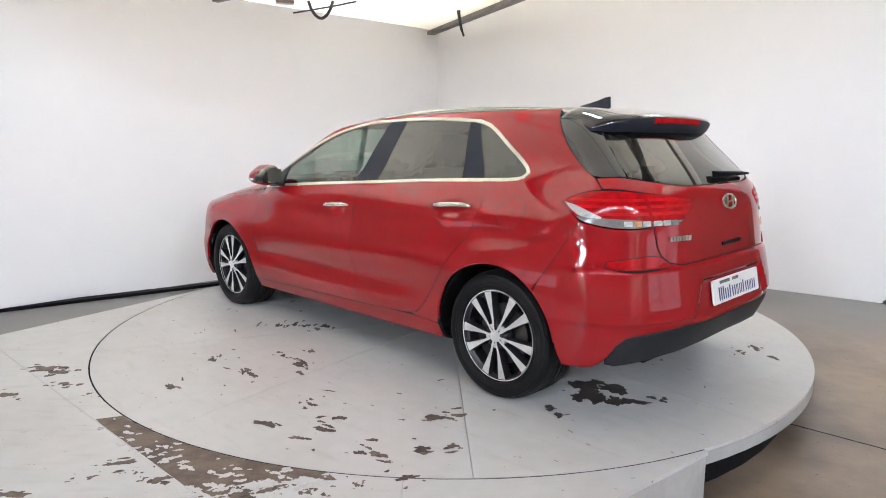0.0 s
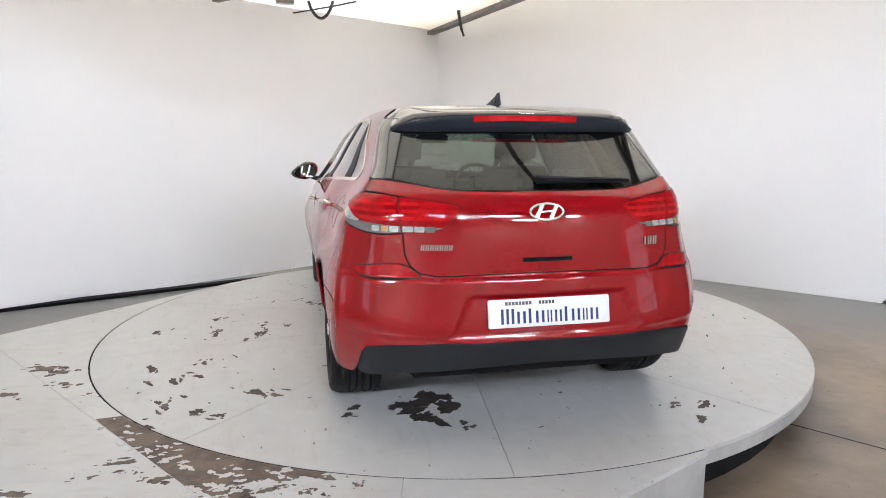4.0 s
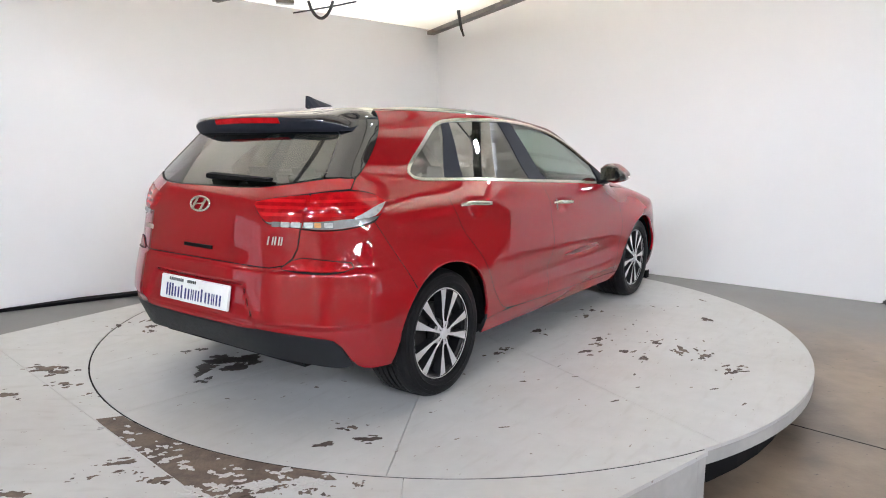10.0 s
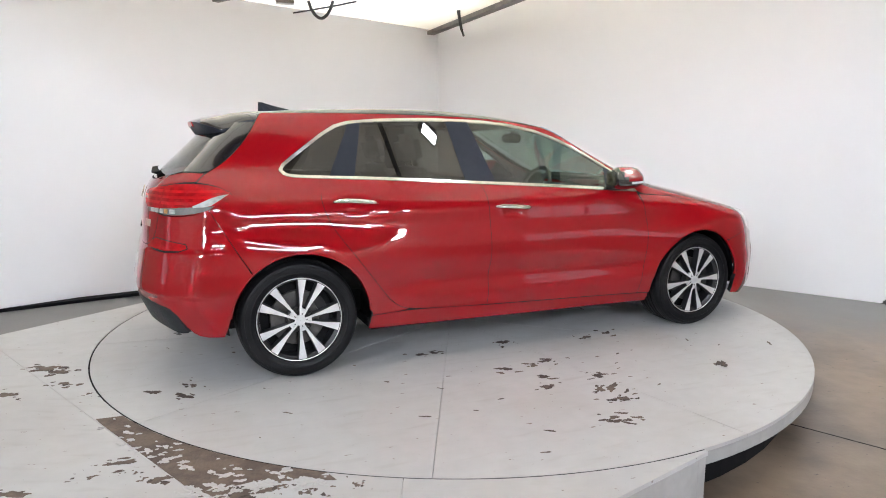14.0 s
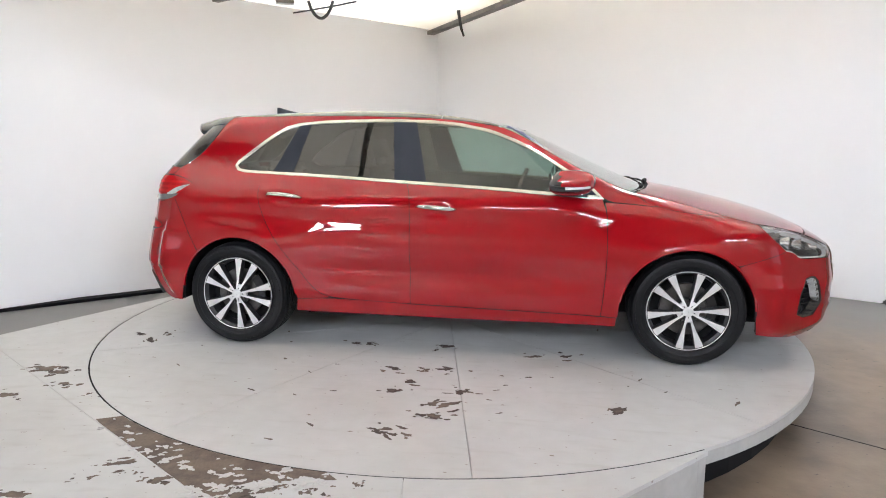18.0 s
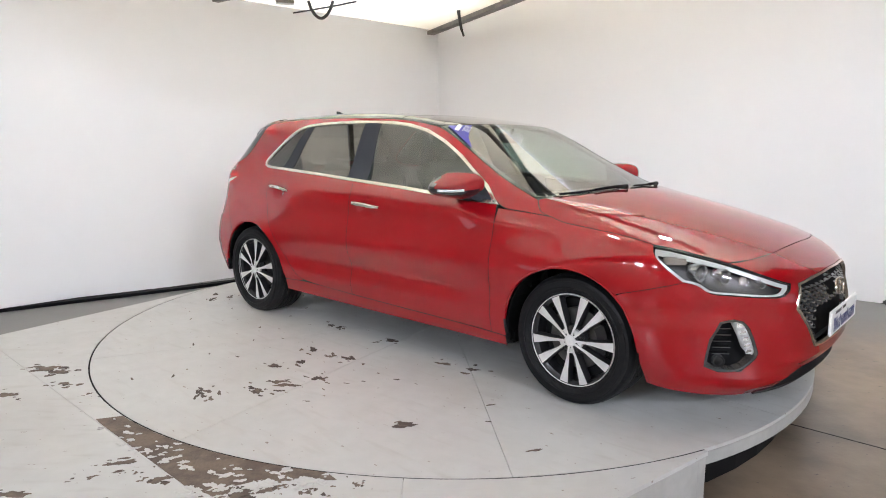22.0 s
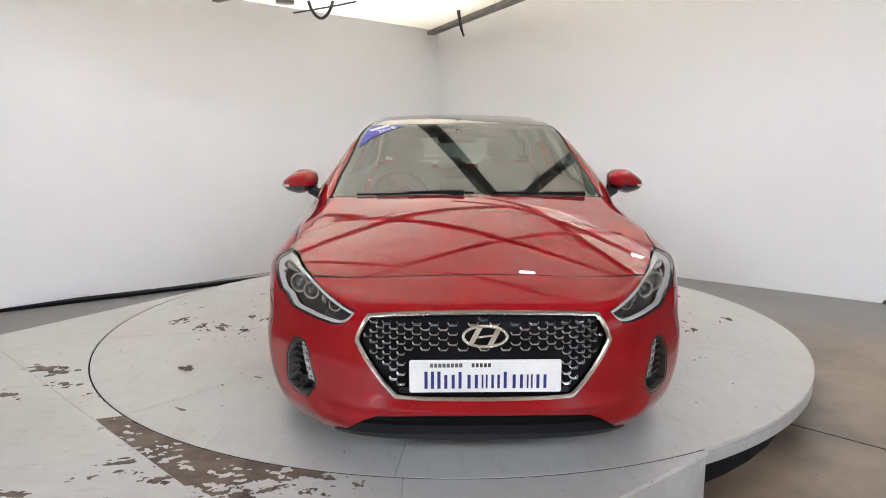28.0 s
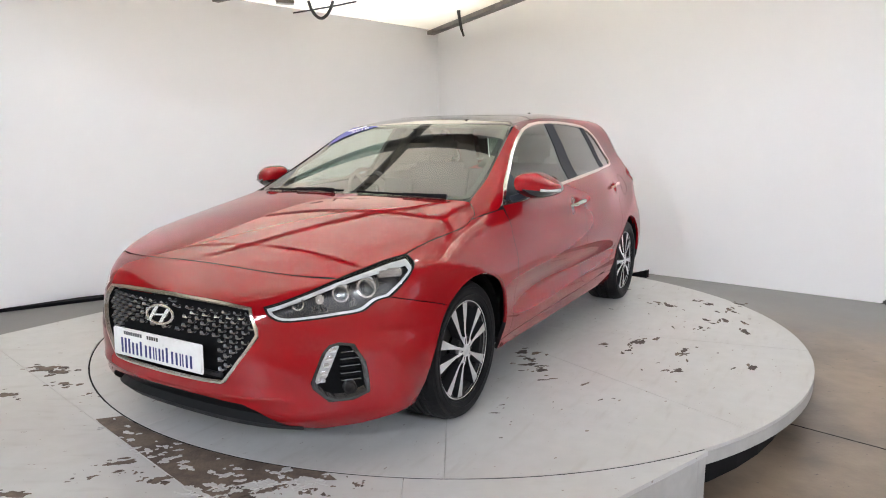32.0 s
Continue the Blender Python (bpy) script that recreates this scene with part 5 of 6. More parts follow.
for mir in (False, True):
    s = -1 if mir else 1
    lamp = place("headlamp", bowl, LAMP_BEZEL, car, "long clear headlamp with two round projectors", mir)
    place("lamp_cover", cover, COVER, lamp, "clear lamp cover", mir, False)
    place("light_guide", brow, LAMP_WHITE, lamp, "whitish light guide round the lamp", mir)
    for (x, y, z), r in EYES:
        e = Vector((x, s * y, z))
        m = look(e + Vector((-0.035, -0.012 * s, 0.0)), e + Vector((-1.035, -0.35 * s, 0.0)))
        rg = part("projector", lathe([(r * 0.72, 0.0), (r * 0.80, 0.012), (r, 0.012), (r, -0.035), (r * 0.6, -0.035)], 28), LAMP_INNER, lamp, "round silver projector ring", smooth=False)
        rg.matrix_basis = m
        ln = part("projector_lens", lathe([(0.001, 0.010), (r * 0.35, 0.008), (r * 0.6, 0.002), (r * 0.72, -0.006)], 24), LENS, rg, smooth=True)
        bk = part("projector_back", lathe([(0.001, -0.02), (r * 0.7, -0.02), (r * 0.74, -0.01)], 20), LAMP_INNER, rg)
    for x, y, z, sx in ((1.79, 0.765, 0.735, 0.10), (2.02, 0.605, 0.655, 0.03)):
        o = part("reflector", box(bmesh.new(), 0, 0, 0, sx, 0.02, 0.035, bevel=0.006), LAMP_INNER, lamp)
        o.matrix_basis = Matrix.Translation((x - 0.03, s * (y - 0.02), z)) @ Matrix.Rotation(radians(-38 * s), 4, "Z")
    # fog lamp recess with its running light
    pod = place("fog_recess", panel_data(fog, "N", 0.02, gap=-0.003, depth=0.0, out=-0.05, soft=1), RUBBER, car, "black fog-lamp recess with fins", mir)
    place("recess_rim", panel_data(fog, "N", 0.02, holes=[lift(inset(resample(rounded(flat(fog, "N"), 1), 0.01), 0.009), "N")], gap=0.0, depth=0.05, out=-0.002, soft=1), BLACK, pod, "gloss black recess rim", mir)
    drl = [N(0.683, 0.490), N(0.664, 0.497), N(0.652, 0.482), N(0.624, 0.372), N(0.628, 0.352), N(0.652, 0.366), N(0.668, 0.42)]
    place("running_light", panel_data(drl, "N", 0.012, gap=0.0, depth=0.03, out=-0.006, soft=1), LED_WHITE, pod, "upright silver running light", mir)
    for k in range(5):
        z = 0.475 - 0.028 * k
        P = N(0.668 - 0.0065 * k, z + 0.004)
        o = part("led_cell", box(bmesh.new(), 0, 0, 0, 0.026, 0.018, 0.008, bevel=0.003), DASH, pod)
        o.matrix_basis = frame_on((P[0], P[1] * s, P[2]), -0.004)
        P = N(0.715, z - 0.01)
        o = part("recess_fin", box(bmesh.new(), 0, 0, 0, 0.075, 0.004, 0.03, bevel=0.001), BLACK, pod)
        o.matrix_basis = frame_on((P[0], P[1] * s, P[2]), -0.03)
    P = N(0.712, 0.312)
    o = part("fog_lamp", lathe([(0.001, 0.006), (0.016, 0.004), (0.022, 0.0), (0.026, 0.006), (0.026, -0.03)], 20), LAMP_BEZEL, pod, "small round fog lamp", smooth=True)
    o.matrix_basis = frame_on((P[0], P[1] * s, P[2]), -0.03)

    # door mirror
    bm = bmesh.new()
    bmesh.ops.create_uvsphere(bm, u_segments=28, v_segments=18, radius=1.0)
    for v in bm.verts:
        c = v.co
        x, y, z = (math.copysign(abs(q) ** e, q) for q, e in zip(c, (0.66, 0.66, 0.78)))
        taper = 1.0 - (0.60 if z > 0 else 0.42) * max(0.0, y) - 0.12 * max(0, -y)
        v.co = (0.655 + (0.135 * x if x > 0 else 0.090 * max(x, -0.8)) - 0.040 * y, 0.920 + 0.102 * y, 1.018 + 0.068 * z * taper - 0.014 * y)
    up_faces = bm.copy()
    for b, keep_up in ((bm, True), (up_faces, False)):
        bmesh.ops.delete(b, geom=[f for f in b.faces if (f.calc_center_median().z > 1.000 and f.calc_center_median().x > 0.610) != keep_up], context="FACES")
        if mir:
            flip_y(b)
    shell = part("mirror_shell", bm, PAINT, doors["front_door", mir], "red door mirror", smooth=True)
    part("mirror_lower", up_faces, BLACK, shell, "gloss black lower mirror casing", smooth=True)
    bm = box(bmesh.new(), 0, 0, 0, 0.006, 0.140, 0.086, bevel=0.002)
    g = part("mirror_glass", bm, MIRROR, shell, "mirror glass")
    g.matrix_basis = Matrix.Translation((0.580, s * 0.908, 1.016)) @ Matrix.Rotation(radians(8 * s), 4, "Z")
    arc_pts = [(math.cos(radians(q)) ** 0.78, math.sin(radians(q)) ** 0.78) for q in range(84, 14, -7)]
    bm = tube([(0.655 + 0.135 * p - 0.040 * q, s * (0.920 + 0.102 * q), 1.022 - 0.018 * (1 - 0.25 * q) - 0.014 * q) for p, q in arc_pts], 0.0075, 8)
    part("mirror_strip", bm, LAMP_WHITE, shell, "bright indicator strip", smooth=True)
    bm = loft([[(0.63, s * 0.80, 0.935), (0.78, s * 0.80, 0.925), (0.77, s * 0.80, 0.965), (0.65, s * 0.80, 0.975)], [(0.62, s * 0.87, 0.955), (0.72, s * 0.87, 0.955), (0.72, s * 0.87, 0.985), (0.63, s * 0.87, 0.985)]])
    part("mirror_foot", bm, PILLAR, shell, "black mirror foot")
    # corner piece of the front window behind the mirror
    tri = [S(0.825, 0.940), S(0.735, 1.022), S(0.635, 1.078), S(0.60, 0.957)]
    place("mirror_corner", panel_data(tri, "X", 0.03, gap=0.0, depth=0.01, out=0.0, soft=0), PILLAR, doors["front_door", mir], "black window corner", mir)

    # door handles
    for nm, x0, z0 in (("rear_door", -1.007, 0.903), ("front_door", -0.080, 0.853)):
        rows = []
        for k in range(9):
            f = k / 8
            x = x0 - 0.118 + 0.236 * f
            P = S(x, z0 + 0.006 - 0.012 * f + 0.012)
            lf = 0.034 * (1 - (2 * f - 1) ** 6) + 0.004
            h = 0.013 * (1 - 0.5 * (2 * f - 1) ** 4)
            c = on_skin(P, lf)
            rows.append([(c.x, s * (c.y + dy), c.z + dz) for dy, dz in ((-0.006, h), (0.004, h * 0.8), (0.007, 0), (0.004, -h * 0.8), (-0.006, -h))])
        part("door_handle", loft(rows), CHROME, doors[nm, mir], "chrome pull handle", smooth=True)

    # wheel-arch lips
    for cx, cz, r in (FA, RA):
        pts = [on_skin(S(cx + r * math.cos(radians(a)), cz + r * math.sin(radians(a))), -0.008) for a in range(4, 178, 6)]
        part("arch_lip", tube([(p.x, s * p.y, p.z) for p in pts], 0.009, 6), PAINT, doors["front_fender" if cx > 0 else "body_side", mir])

# fuel flap on the left rear quarter
pts = [S(-1.362 + 0.082 * math.cos(2 * math.pi * k / 28), 0.908 + 0.078 * math.sin(2 * math.pi * k / 28)) for k in range(28)]
hole = lift(inset(flat(pts, "X"), 0.0022), "X")
place("fuel_flap_gap", panel_data(pts, "X", 0.02, holes=[hole], gap=0.0, depth=0.002, out=0.0006, soft=0), DARK, doors["body_side", False], "dark gap round the fuel flap")

# aerial
rows = []
for x, h, w in ((-1.385, 0.004, 0.004), (-1.37, 0.062, 0.010), (-1.345, 0.058, 0.022), (-1.30, 0.038, 0.030), (-1.25, 0.024, 0.030), (-1.205, 0.012, 0.020), (-1.185, 0.002, 0.006)):
    z = T(x if x > -1.45 else -1.45, 0)[2] - 0.004
    rows.append([(x - (0.012 if h > 0.05 else 0), -w * 0.12, z + h), (x, -w, z), (x, w, z), (x - (0.012 if h > 0.05 else 0), w * 0.12, z + h)])
part("aerial", loft(rows), PILLAR, car, "black shark-fin roof aerial")

# wipers
def wiper(p, parent, blade_r, label):
    w = part("wiper", tube([on_skin(q, 0.007) for q in p], blade_r, 8), RUBBER, parent, label, smooth=True)
    return w


for p, arm in (([T(1.065, -0.56), T(1.105, -0.40), T(1.135, -0.15), T(1.14, 0.03)], [T(1.165, -0.02), T(1.14, -0.12), T(1.125, -0.30)]),
               ([T(1.14, 0.12), T(1.115, 0.34), T(1.085, 0.48), T(1.055, 0.57)], [T(1.06, 0.60), T(1.085, 0.50), T(1.11, 0.38)])):
    w = wiper(p, car, 0.006, "black windscreen wiper")
    part("wiper_arm", tube([on_skin(q, 0.012) for q in arm], [0.014, 0.009, 0.007], 8), RUBBER, w, smooth=True)
rows = []
for k in range(10):
    f = k / 9
    c = on_skin(B(0.02 - 0.41 * f, 1.070 - 0.008 * f), 0.020)
    h = 0.017 - 0.008 * f
    rows.append([(c.x + 0.02, c.y, c.z + h), (c.x - 0.012, c.y, c.z + h * 0.6), (c.x - 0.016, c.y, c.z - h * 0.5), (c.x + 0.012, c.y, c.z - h)])
part("rear_wiper", loft(rows), RUBBER, tailgate, "black rear wiper", smooth=False)

# windscreen sticker
st = [T(0.290, -0.548), T(0.300, -0.34), T(0.36, -0.43), T(0.43, -0.53), T(0.52, -0.606), T(0.42, -0.588)]
sticker = place("sticker", panel_data(st, "T", 0.03, gap=0.0, depth=0.0, out=0.002, soft=0), BLUE, windscreen, "blue corner sticker on the windscreen")


def words(text, size, mat, parent, m, name):
    c = bpy.data.curves.new(name, "FONT")
    c.body, c.size, c.align_x, c.align_y, c.extrude = text, size, "CENTER", "CENTER", 0.0004
    tmp = bpy.data.objects.new(name, c)
    me = bpy.data.meshes.new_from_object(tmp)
    bpy.data.objects.remove(tmp)
    me.materials.append(mat)
    ob = new(name, me)
    ob.parent, ob.matrix_basis = parent, m
    return ob


ms = frame_on(T(0.345, -0.475), 0.0035, (-1, 0, 0.5)) @ Matrix.Rotation(radians(32), 4, "Z")
words("2018", 0.062, WHITE, sticker, ms @ Matrix.Translation((0.015, -0.022, 0)), "year_mark")
part("print_bar", box(bmesh.new(), 0, 0, 0, 0.13, 0.026, 0.001), WHITE, sticker).matrix_basis = ms @ Matrix.Translation((-0.005, 0.028, 0))

# ---------------------------------------------------------------- inside the car
place("headlining", panel_data(both([T(0.24, 0.0), T(0.2, 0.5), T(-0.4, 0.52), T(-1.2, 0.50), T(-1.44, 0.46), T(-1.44, 0.0)]), "T", 0.08, gap=0.0, depth=0.0, out=-0.04, soft=0), LINER, car, "pale grey roof lining")
dat = panel_data(side["body_side"], "X", 0.05, gap=0.004, depth=0.0, out=-0.022)
for mir in (False, True):
    place("pillar_trim", dat, LINER, doors["body_side", mir], "pale inner pillar trim", mir)
for nm in ("front_door", "rear_door"):
    for deep in (-0.020, -0.075):
        dat = panel_data(side[nm], "X", 0.05, gap=0.0, depth=0.0, out=deep)
        for mir in (False, True):
            place("door_trim", dat, DARK, doors[nm, mir], "dark inner door trim", mir)


def cushion(bm, c, size, m=None, puff=0.03):
    return box(bm, *c, *size, m, puff)


for y in (0.37, -0.37):
    seat = part("front_seat", cushion(bmesh.new(), (-0.18, y, 0.50), (0.52, 0.50, 0.20)), SEAT, car, "dark cloth front seat", smooth=True)
    lean = Matrix.Translation((-0.40, y, 0.55)) @ Matrix.Rotation(radians(-14), 4, "Y")
    part("backrest", cushion(bmesh.new(), (0, 0, 0.27), (0.14, 0.50, 0.56), lean, 0.05), SEAT, seat, smooth=True)
    part("headrest", cushion(bmesh.new(), (0.01, 0, 0.655), (0.10, 0.27, 0.19), lean, 0.04), SEAT, seat, smooth=True)
    for q in (-0.06, 0.06):
        bm = tube([lean @ Vector((0, q, 0.52)), lean @ Vector((0, q, 0.60))], 0.007, 6)
        part("headrest_post", bm, CHROME, seat)
bench = part("rear_bench", cushion(bmesh.new(), (-1.00, 0, 0.50), (0.50, 1.28, 0.20)), SEAT, car, "dark cloth rear bench", smooth=True)
lean = Matrix.Translation((-1.22, 0, 0.55)) @ Matrix.Rotation(radians(-20), 4, "Y")
part("backrest", cushion(bmesh.new(), (0, 0, 0.23), (0.14, 1.24, 0.50), lean, 0.05), SEAT, bench, smooth=True)
for y in (-0.36, 0.0, 0.36):
    part("headrest", cushion(bmesh.new(), (0, y, 0.52), (0.09, 0.25, 0.13), lean, 0.04), SEAT, bench, smooth=True)
part("parcel_shelf", box(bmesh.new(), -1.58, 0, 0.93, 0.50, 1.10, 0.02, bevel=0.005), DARK, car, "black parcel shelf")
part("load_floor", box(bmesh.new(), -1.55, 0, 0.55, 0.70, 1.10, 0.03), DARK, car)
part("bulkhead", box(bmesh.new(), 1.04, 0, 0.62, 0.04, 1.30, 0.56), DARK, car)
rows = [[(0.98, y, 0.90), (0.80, y, 0.935), (0.60, y, 0.925), (0.50, y, 0.86), (0.52, y, 0.70), (0.62, y, 0.55), (1.0, y, 0.50)] for y in (-0.70, -0.36, 0, 0.36, 0.70)]
dash = part("dashboard", loft(rows), DARK, car, "black dashboard", smooth=False)
part("display", box(bmesh.new(), 0, 0, 0, 0.015, 0.20, 0.12, bevel=0.004), DARK, dash, "standing display screen").matrix_basis = Matrix.Translation((0.56, -0.02, 0.965)) @ Matrix.Rotation(radians(-12), 4, "Y")
ms = Matrix.Translation((0.34, -0.37, 0.905)) @ Matrix.Rotation(radians(-66), 4, "Y")
bm = lathe([(0.175 + 0.014 * math.cos(a), 0.014 * math.sin(a)) for a in (0, 1.05, 2.1, 3.14, 4.19, 5.24)], 40, close=True)
sw = part("steering_wheel", bm, DARK, car, "black steering wheel", smooth=True)
sw.matrix_basis = ms
part("wheel_hub", box(bmesh.new(), 0, 0, 0.0, 0.14, 0.13, 0.04, bevel=0.015), DARK, sw)
for a in (90, 210, 330):
    part("wheel_spoke", box(bmesh.new(), 0, 0, 0, 0.12, 0.03, 0.016, Matrix.Rotation(radians(a), 4, "Z") @ Matrix.Translation((0.11, 0, 0)), 0.004), LAMP_BEZEL, sw)
part("inside_mirror", box(bmesh.new(), 0.36, -0.02, 1.262, 0.03, 0.24, 0.065, bevel=0.012), DARK, car, "inside rear-view mirror", smooth=True)
part("mirror_stem", tube([(0.36, -0.02, 1.27), (0.37, -0.02, 1.315)], 0.012, 8), DARK, car)

# ---------------------------------------------------------------- platform beside the turntable
def arc(a0, a1, r, n=48):
    return [(r * math.cos(a0 + (a1 - a0) * k / n), r * math.sin(a0 + (a1 - a0) * k / n)) for k in range(n + 1)]


A0, A1 = math.atan2(1.217, -1.907), math.atan2(-2.038, 1.048) + 2 * math.pi
RP = R_TABLE + 0.009
tip, back = (1.048, -2.038), (-1.907, 1.217)
outer = [tip, (-1.40, -3.975), (-4.60, -3.20), (-2.924, -0.444)]
ringpts = arc(A0, A1, RP)
platform = tagged(new("platform"), "low white painted plywood platform round the turntable, paint worn off", "platform")


def half(P, a, b, sgn):
    """The part of an outline on one side of the line a-b."""
    out = []
    f = lambda p: sgn * ((b[0] - a[0]) * (p[1] - a[1]) - (b[1] - a[1]) * (p[0] - a[0]))
    for i in range(len(P)):
        p, q = P[i - 1], P[i]
        dp, dq = f(p), f(q)
        if dp * dq < 0:
            k = dp / (dp - dq)
            out.append((p[0] + (q[0] - p[0]) * k, p[1] + (q[1] - p[1]) * k))
        if dq >= 0:
            out.append(q)
    return out


whole = ringpts + outer
s1, s2 = (-2.71, -0.76), (-0.922, -2.379)
t1, t2 = (-0.174, -2.262), (-0.172, -2.402)
far = half(whole, s1, s2, -1)
mid = half(whole, s1, s2, 1)


def shrink(P, w):
    return [tuple(p) for p in inset(np.array(P, float), w)]


def board(P, z0, z1, mat, label, name="platform_board"):
    """A platform board filled with triangles, so that its hollow side stays open."""
    pts = [Vector(p) for p in P]
    v, _, f, *_ = delaunay_2d_cdt(pts, [(i, (i + 1) % len(pts)) for i in range(len(pts))], [], 0, 1e-6)
    V = np.array([(p.x, p.y) for p in v])
    F = [t for t in f if within(V[list(t)].mean(0)[None], np.array(P))[0]]
    bm = bmesh.new()
    lo, hi = [bm.verts.new((*p, z0)) for p in V], [bm.verts.new((*p, z1)) for p in V]
    for t in F:
        bm.faces.new([hi[i] for i in t])
        bm.faces.new([lo[i] for i in reversed(t)])
    for e in [e for e in bm.edges if len(e.link_faces) == 1 and e.verts[0].co.z == e.verts[1].co.z and e.verts[0].co.z > (z0 + z1) / 2]:
        i, j = (hi.index(v) for v in e.verts)
        bm.faces.new((hi[i], hi[j], lo[j], lo[i]))
    return part(name, bm, mat, platform, label)


for P in (far, half(mid, t1, t2, -1), half(mid, t1, t2, 1)):
    if len(P) > 2:
        board(shrink(P, 0.001), -0.018, 0.0, DECK, "white painted plywood board")
board(shrink(arc(A0 + 0.02, A1 - 0.03, RP + 0.03) + [(1.035, -2.05)] + outer[1:], 0.004), FLOOR, -0.018, RIM_PAINT, "dull white platform base")

# black strip laid in the gap to draw its shade
board(arc(A0, A1, RP, 120) + arc(A0, A1, RP - 0.0082, 120)[::-1], -0.018, -0.002, RUBBER, "thin black strip standing in for the shade in the gap", "gap_shade")

# black strip along the wall and the small wedge
bm = prism([(-4.02, 1.02), (-1.86, 2.58), (-1.90, 2.66), (-4.10, 1.12)], FLOOR, FLOOR + 0.03)
tagged(mesh_object("rubber_strip", bm, RUBBER, smooth=False), "long black rubber strip lying on the floor by the wall", "strip")

# ---------------------------------------------------------------- worn paint
CHIPS = [(0.05, 1.13), (-0.10, 1.31), (0.46, 0.75), (0.55, 0.85), (0.02, 1.56), (0.10, 1.29), (-0.86, 1.58), (-1.20, 1.72), (-0.90, 1.83), (-0.91, 1.70), (-0.68, 1.85), (-1.42, 1.42), (-1.22, 1.17), (-1.16, 1.28), (-1.35, 1.52),
         (0.27, -1.38), (0.23, -1.55), (0.19, -1.70), (0.05, -1.91), (0.14, -1.06), (0.03, -1.11), (-0.15, -1.09), (-0.01, -1.28), (-0.07, -1.42), (0.16, -1.55), (0.13, -1.69), (-0.01, -1.90), (1.03, -1.49), (0.62, -0.76), (0.80, -0.73)]
CHIPS += [(0.08, -0.65), (-0.40, -0.68), (-1.74, -0.70), (-1.93, -0.72), (-1.79, -0.83), (-0.49, -0.68), (0.43, 0.83), (0.64, 0.87), (0.69, 0.97), (-0.08, 1.27), (-0.22, 1.38), (-0.07, 1.58), (-0.64, 1.58), (-1.17, 1.25), (-1.26, 1.68), (0.32, 1.62), (0.06, 1.97), (-1.48, 1.72)]
rnd = random.Random(7)
for k, (x, y) in enumerate(CHIPS):
    turn = rnd.uniform(-0.5, 0.5) + math.atan2(y, x) + math.pi / 2
    part("bare_patch", flake(x, y, rnd.uniform(0.016, 0.032), k * 10, 0.0, rnd.uniform(1.2, 2.2), turn), PLY2 if k % 4 else PLY, table)
    for j in range(rnd.choice((2, 3, 4, 5))):
        part("bare_patch", flake(x + rnd.gauss(0, 0.05), y + rnd.gauss(0, 0.04), rnd.uniform(0.004, 0.014), k * 10 + j + 1, 0.0, rnd.uniform(1.0, 3.0), turn + rnd.uniform(-0.4, 0.4)), PLY2 if j % 2 else PLY, table)
for k in range(70):
    # small scuffs along the wheel tracks
    a, r = rnd.uniform(0, 6.28), rnd.gauss(1.55, 0.28)
    part("scuff", flake(min(r, 2.2) * math.cos(a), min(r, 2.2) * math.sin(a), rnd.uniform(0.003, 0.009), 3000 + k, 0.0, rnd.uniform(1.0, 5.0), a + 1.57 + rnd.gauss(0, 0.3)), PLY2 if k % 2 else PLY, table)
# dark oily patches under the rear of the car
for k, (x, y, sz) in enumerate(((-1.46, 0.48, 0.07), (-1.55, 0.39, 0.06), (-1.52, 0.55, 0.06), (-1.67, 0.50, 0.05), (-1.76, 0.35, 0.022), (-1.49, 0.81, 0.03), (-1.60, 0.58, 0.04), (-1.40, 0.36, 0.05))):
    for j in range(3):
        part("oil_stain", flake(x + rnd.uniform(-0.05, 0.05), y + rnd.uniform(-0.05, 0.05), sz * rnd.uniform(0.5, 1.0), 900 + k * 5 + j, 0.0, rnd.uniform(1.1, 1.8), rnd.uniform(0, 3)), OIL, table)

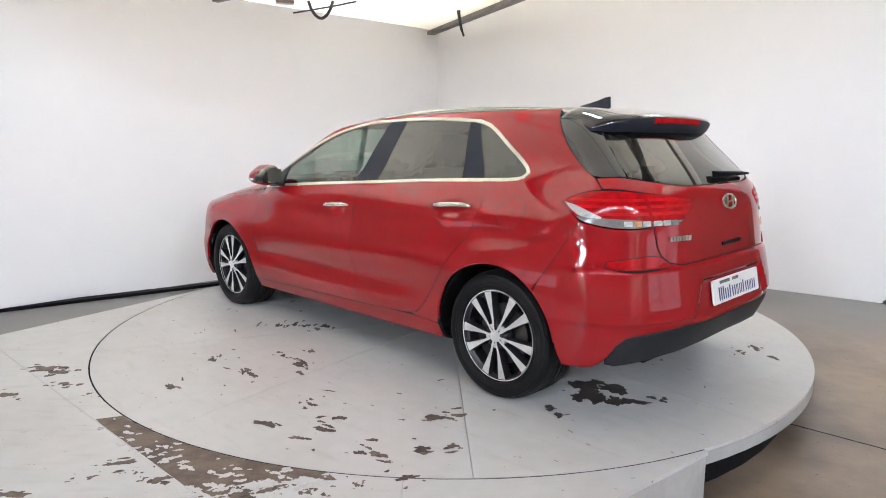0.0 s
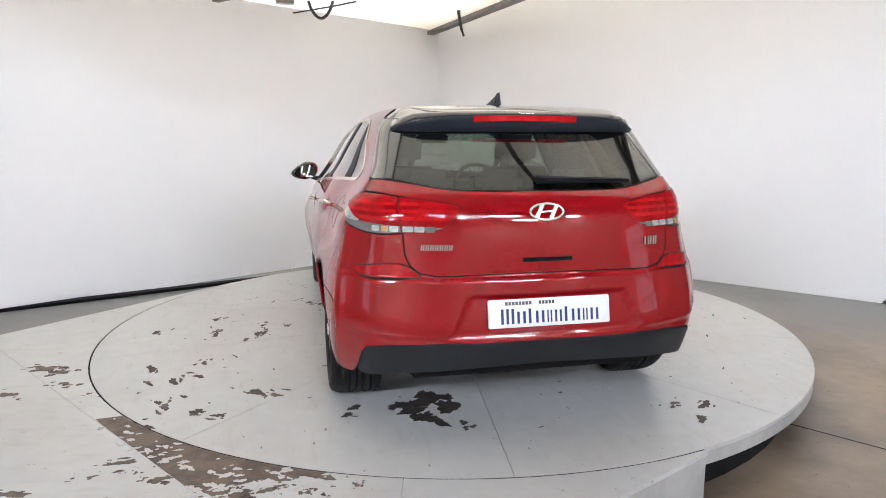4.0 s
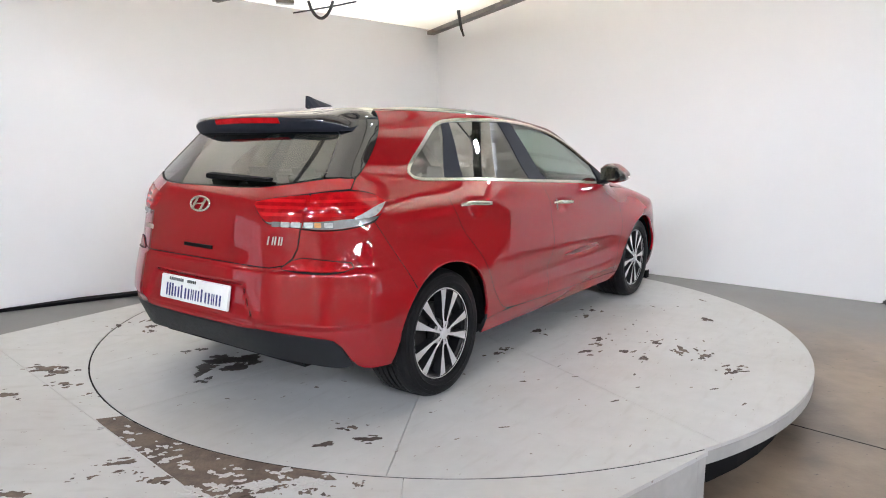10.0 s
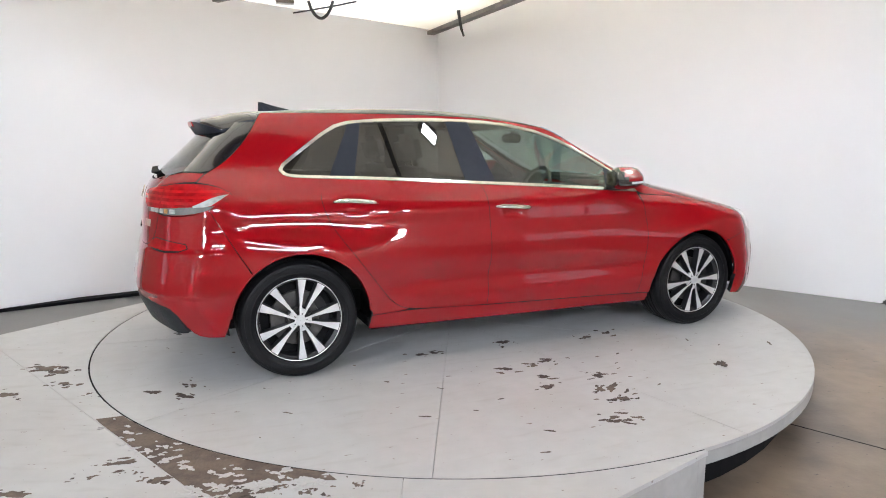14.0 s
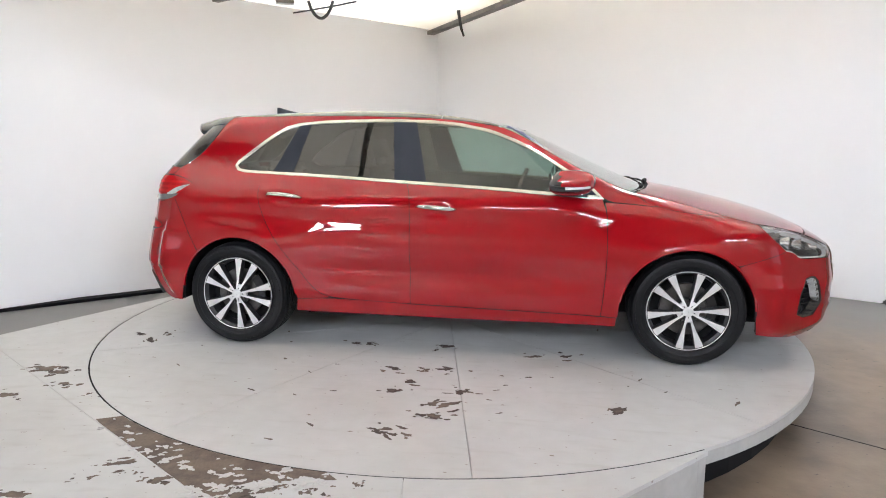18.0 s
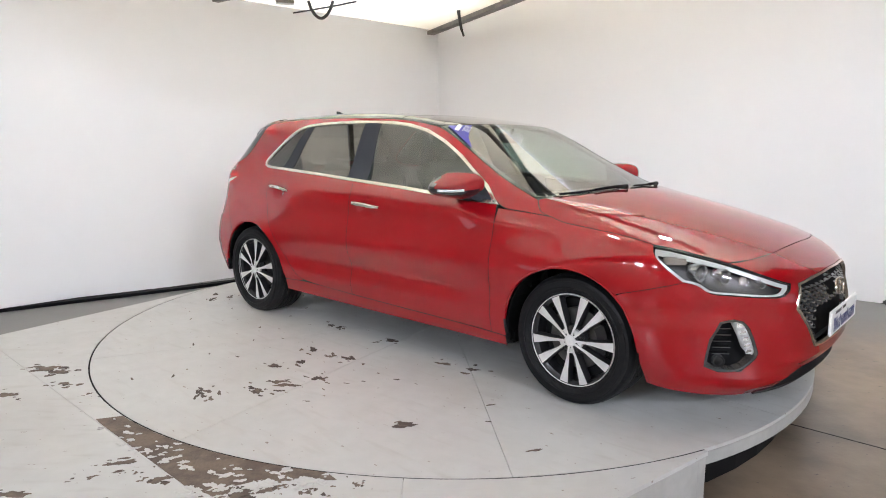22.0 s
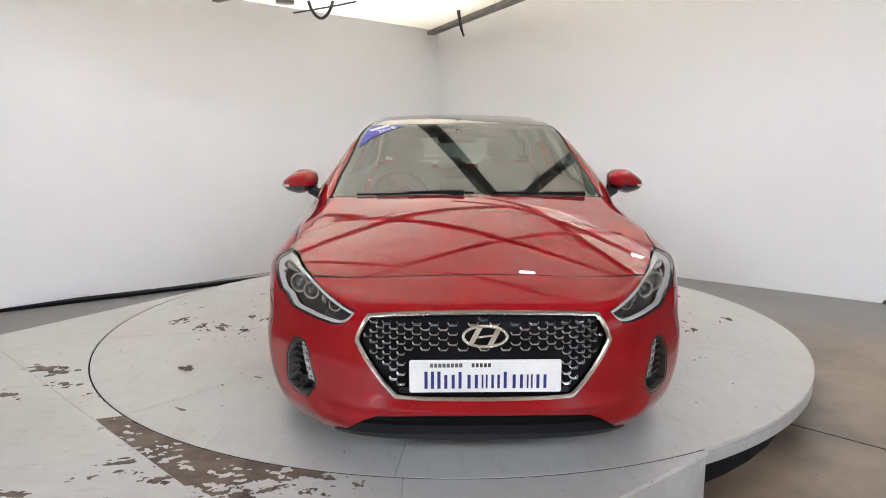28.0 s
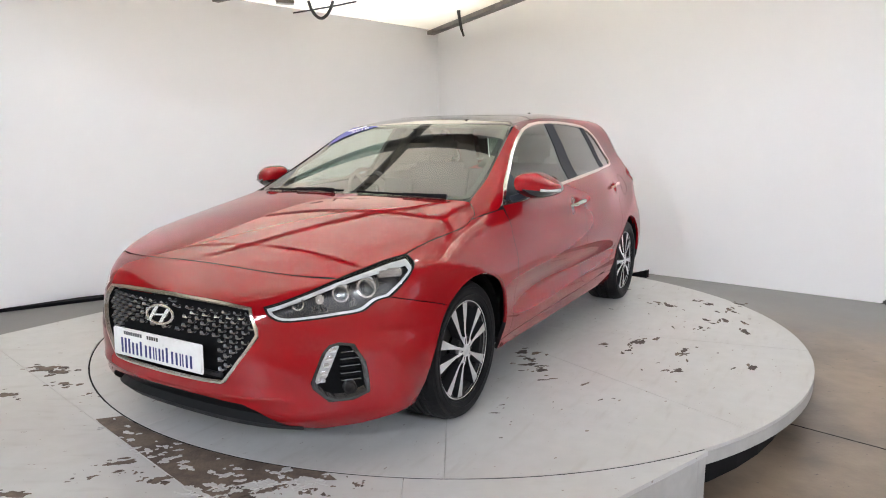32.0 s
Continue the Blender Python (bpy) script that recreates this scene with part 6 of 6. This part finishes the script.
# bare wood where the platform paint is gone
a0, a1 = math.atan2(-1.72, -1.50), math.atan2(-2.25, -0.47)
bare = arc(a0, a1, RP + 0.003, 16) + [(-0.42, -2.285), (-0.50, -2.29), (-0.55, -2.265), (-0.62, -2.31), (-0.70, -2.285), (-0.78, -2.33), (-0.84, -2.315), (-0.89, -2.385), (-0.915, -2.380), (-1.20, -2.122), (-1.55, -1.805), (-1.60, -1.755)]
board(bare, -0.004, 0.0015, PLY, "bare brown plywood")
for k, (x, y, sz, lg) in enumerate(((-2.22, -1.08, 0.045, 2.0), (-2.13, -1.14, 0.04, 1.6), (-2.00, -1.31, 0.035, 1.6), (-0.84, -2.37, 0.045, 1.6), (-0.74, -2.39, 0.04, 1.5), (-0.52, -2.37, 0.030, 1.4), (-0.34, -2.32, 0.018, 1.3), (-1.08, -2.29, 0.030, 2.0), (-1.19, -2.24, 0.014, 1.2), (-1.28, -2.16, 0.022, 3.2),
                                   (-1.34, -2.27, 0.012, 2.4), (-1.56, -2.40, 0.035, 2.4), (-2.20, -1.47, 0.035, 1.8), (-2.29, -1.06, 0.02, 2.8), (-2.25, -1.10, 0.015, 2.0), (-0.66, -2.36, 0.03, 1.6), (-1.80, -1.45, 0.012, 1.5), (-0.60, -2.33, 0.02, 1.5), (-0.80, -2.43, 0.03, 1.5))):
    for j in range(10):
        s = sz * (0.8 if j == 0 else rnd.uniform(0.08, 0.42))
        part("bare_patch", flake(x + rnd.gauss(0, 0.05) * (j > 0), y + rnd.gauss(0, 0.03) * (j > 0), s, 500 + k * 7 + j, 0.0, lg * rnd.uniform(0.6, 1.2), rnd.uniform(-0.2, 0.5)), PLY2 if j % 3 == 1 else PLY, platform)
for k in range(130):
    # flakes of paint left on the bare wood, thickest along its edges
    t = rnd.random()
    a = a0 + (a1 - a0) * t
    edge = rnd.random() ** 2.2
    x, y = (RP + 0.02 + 0.13 * (1 - edge)) * math.cos(a), (RP + 0.02 + 0.13 * (1 - edge)) * math.sin(a)
    if k % 2:
        x, y = -0.45 - 0.50 * t + rnd.gauss(0, 0.02), -2.285 - 0.09 * t + rnd.gauss(0, 0.022)
    part("paint_flake", flake(x, y, 0.004 + 0.014 * rnd.random() ** 2, 1700 + k, 0.0025, rnd.uniform(1.2, 2.4), rnd.uniform(-0.6, 0.6)), DECK, platform)


def motions():
    """The turntable and the car on it turn together."""
    angle = curve(list(zip(TURN_T, TURN_A)))
    times = [k * 0.5 for k in range(65)]
    turns = [(t, pose(0, 0, 0, 0, 0, float(angle(t)))) for t in times]
    walk(table, turns)
    walk(car, [(t, m @ pose(CAR_X, CAR_Y, 0)) for t, m in turns])


motions()
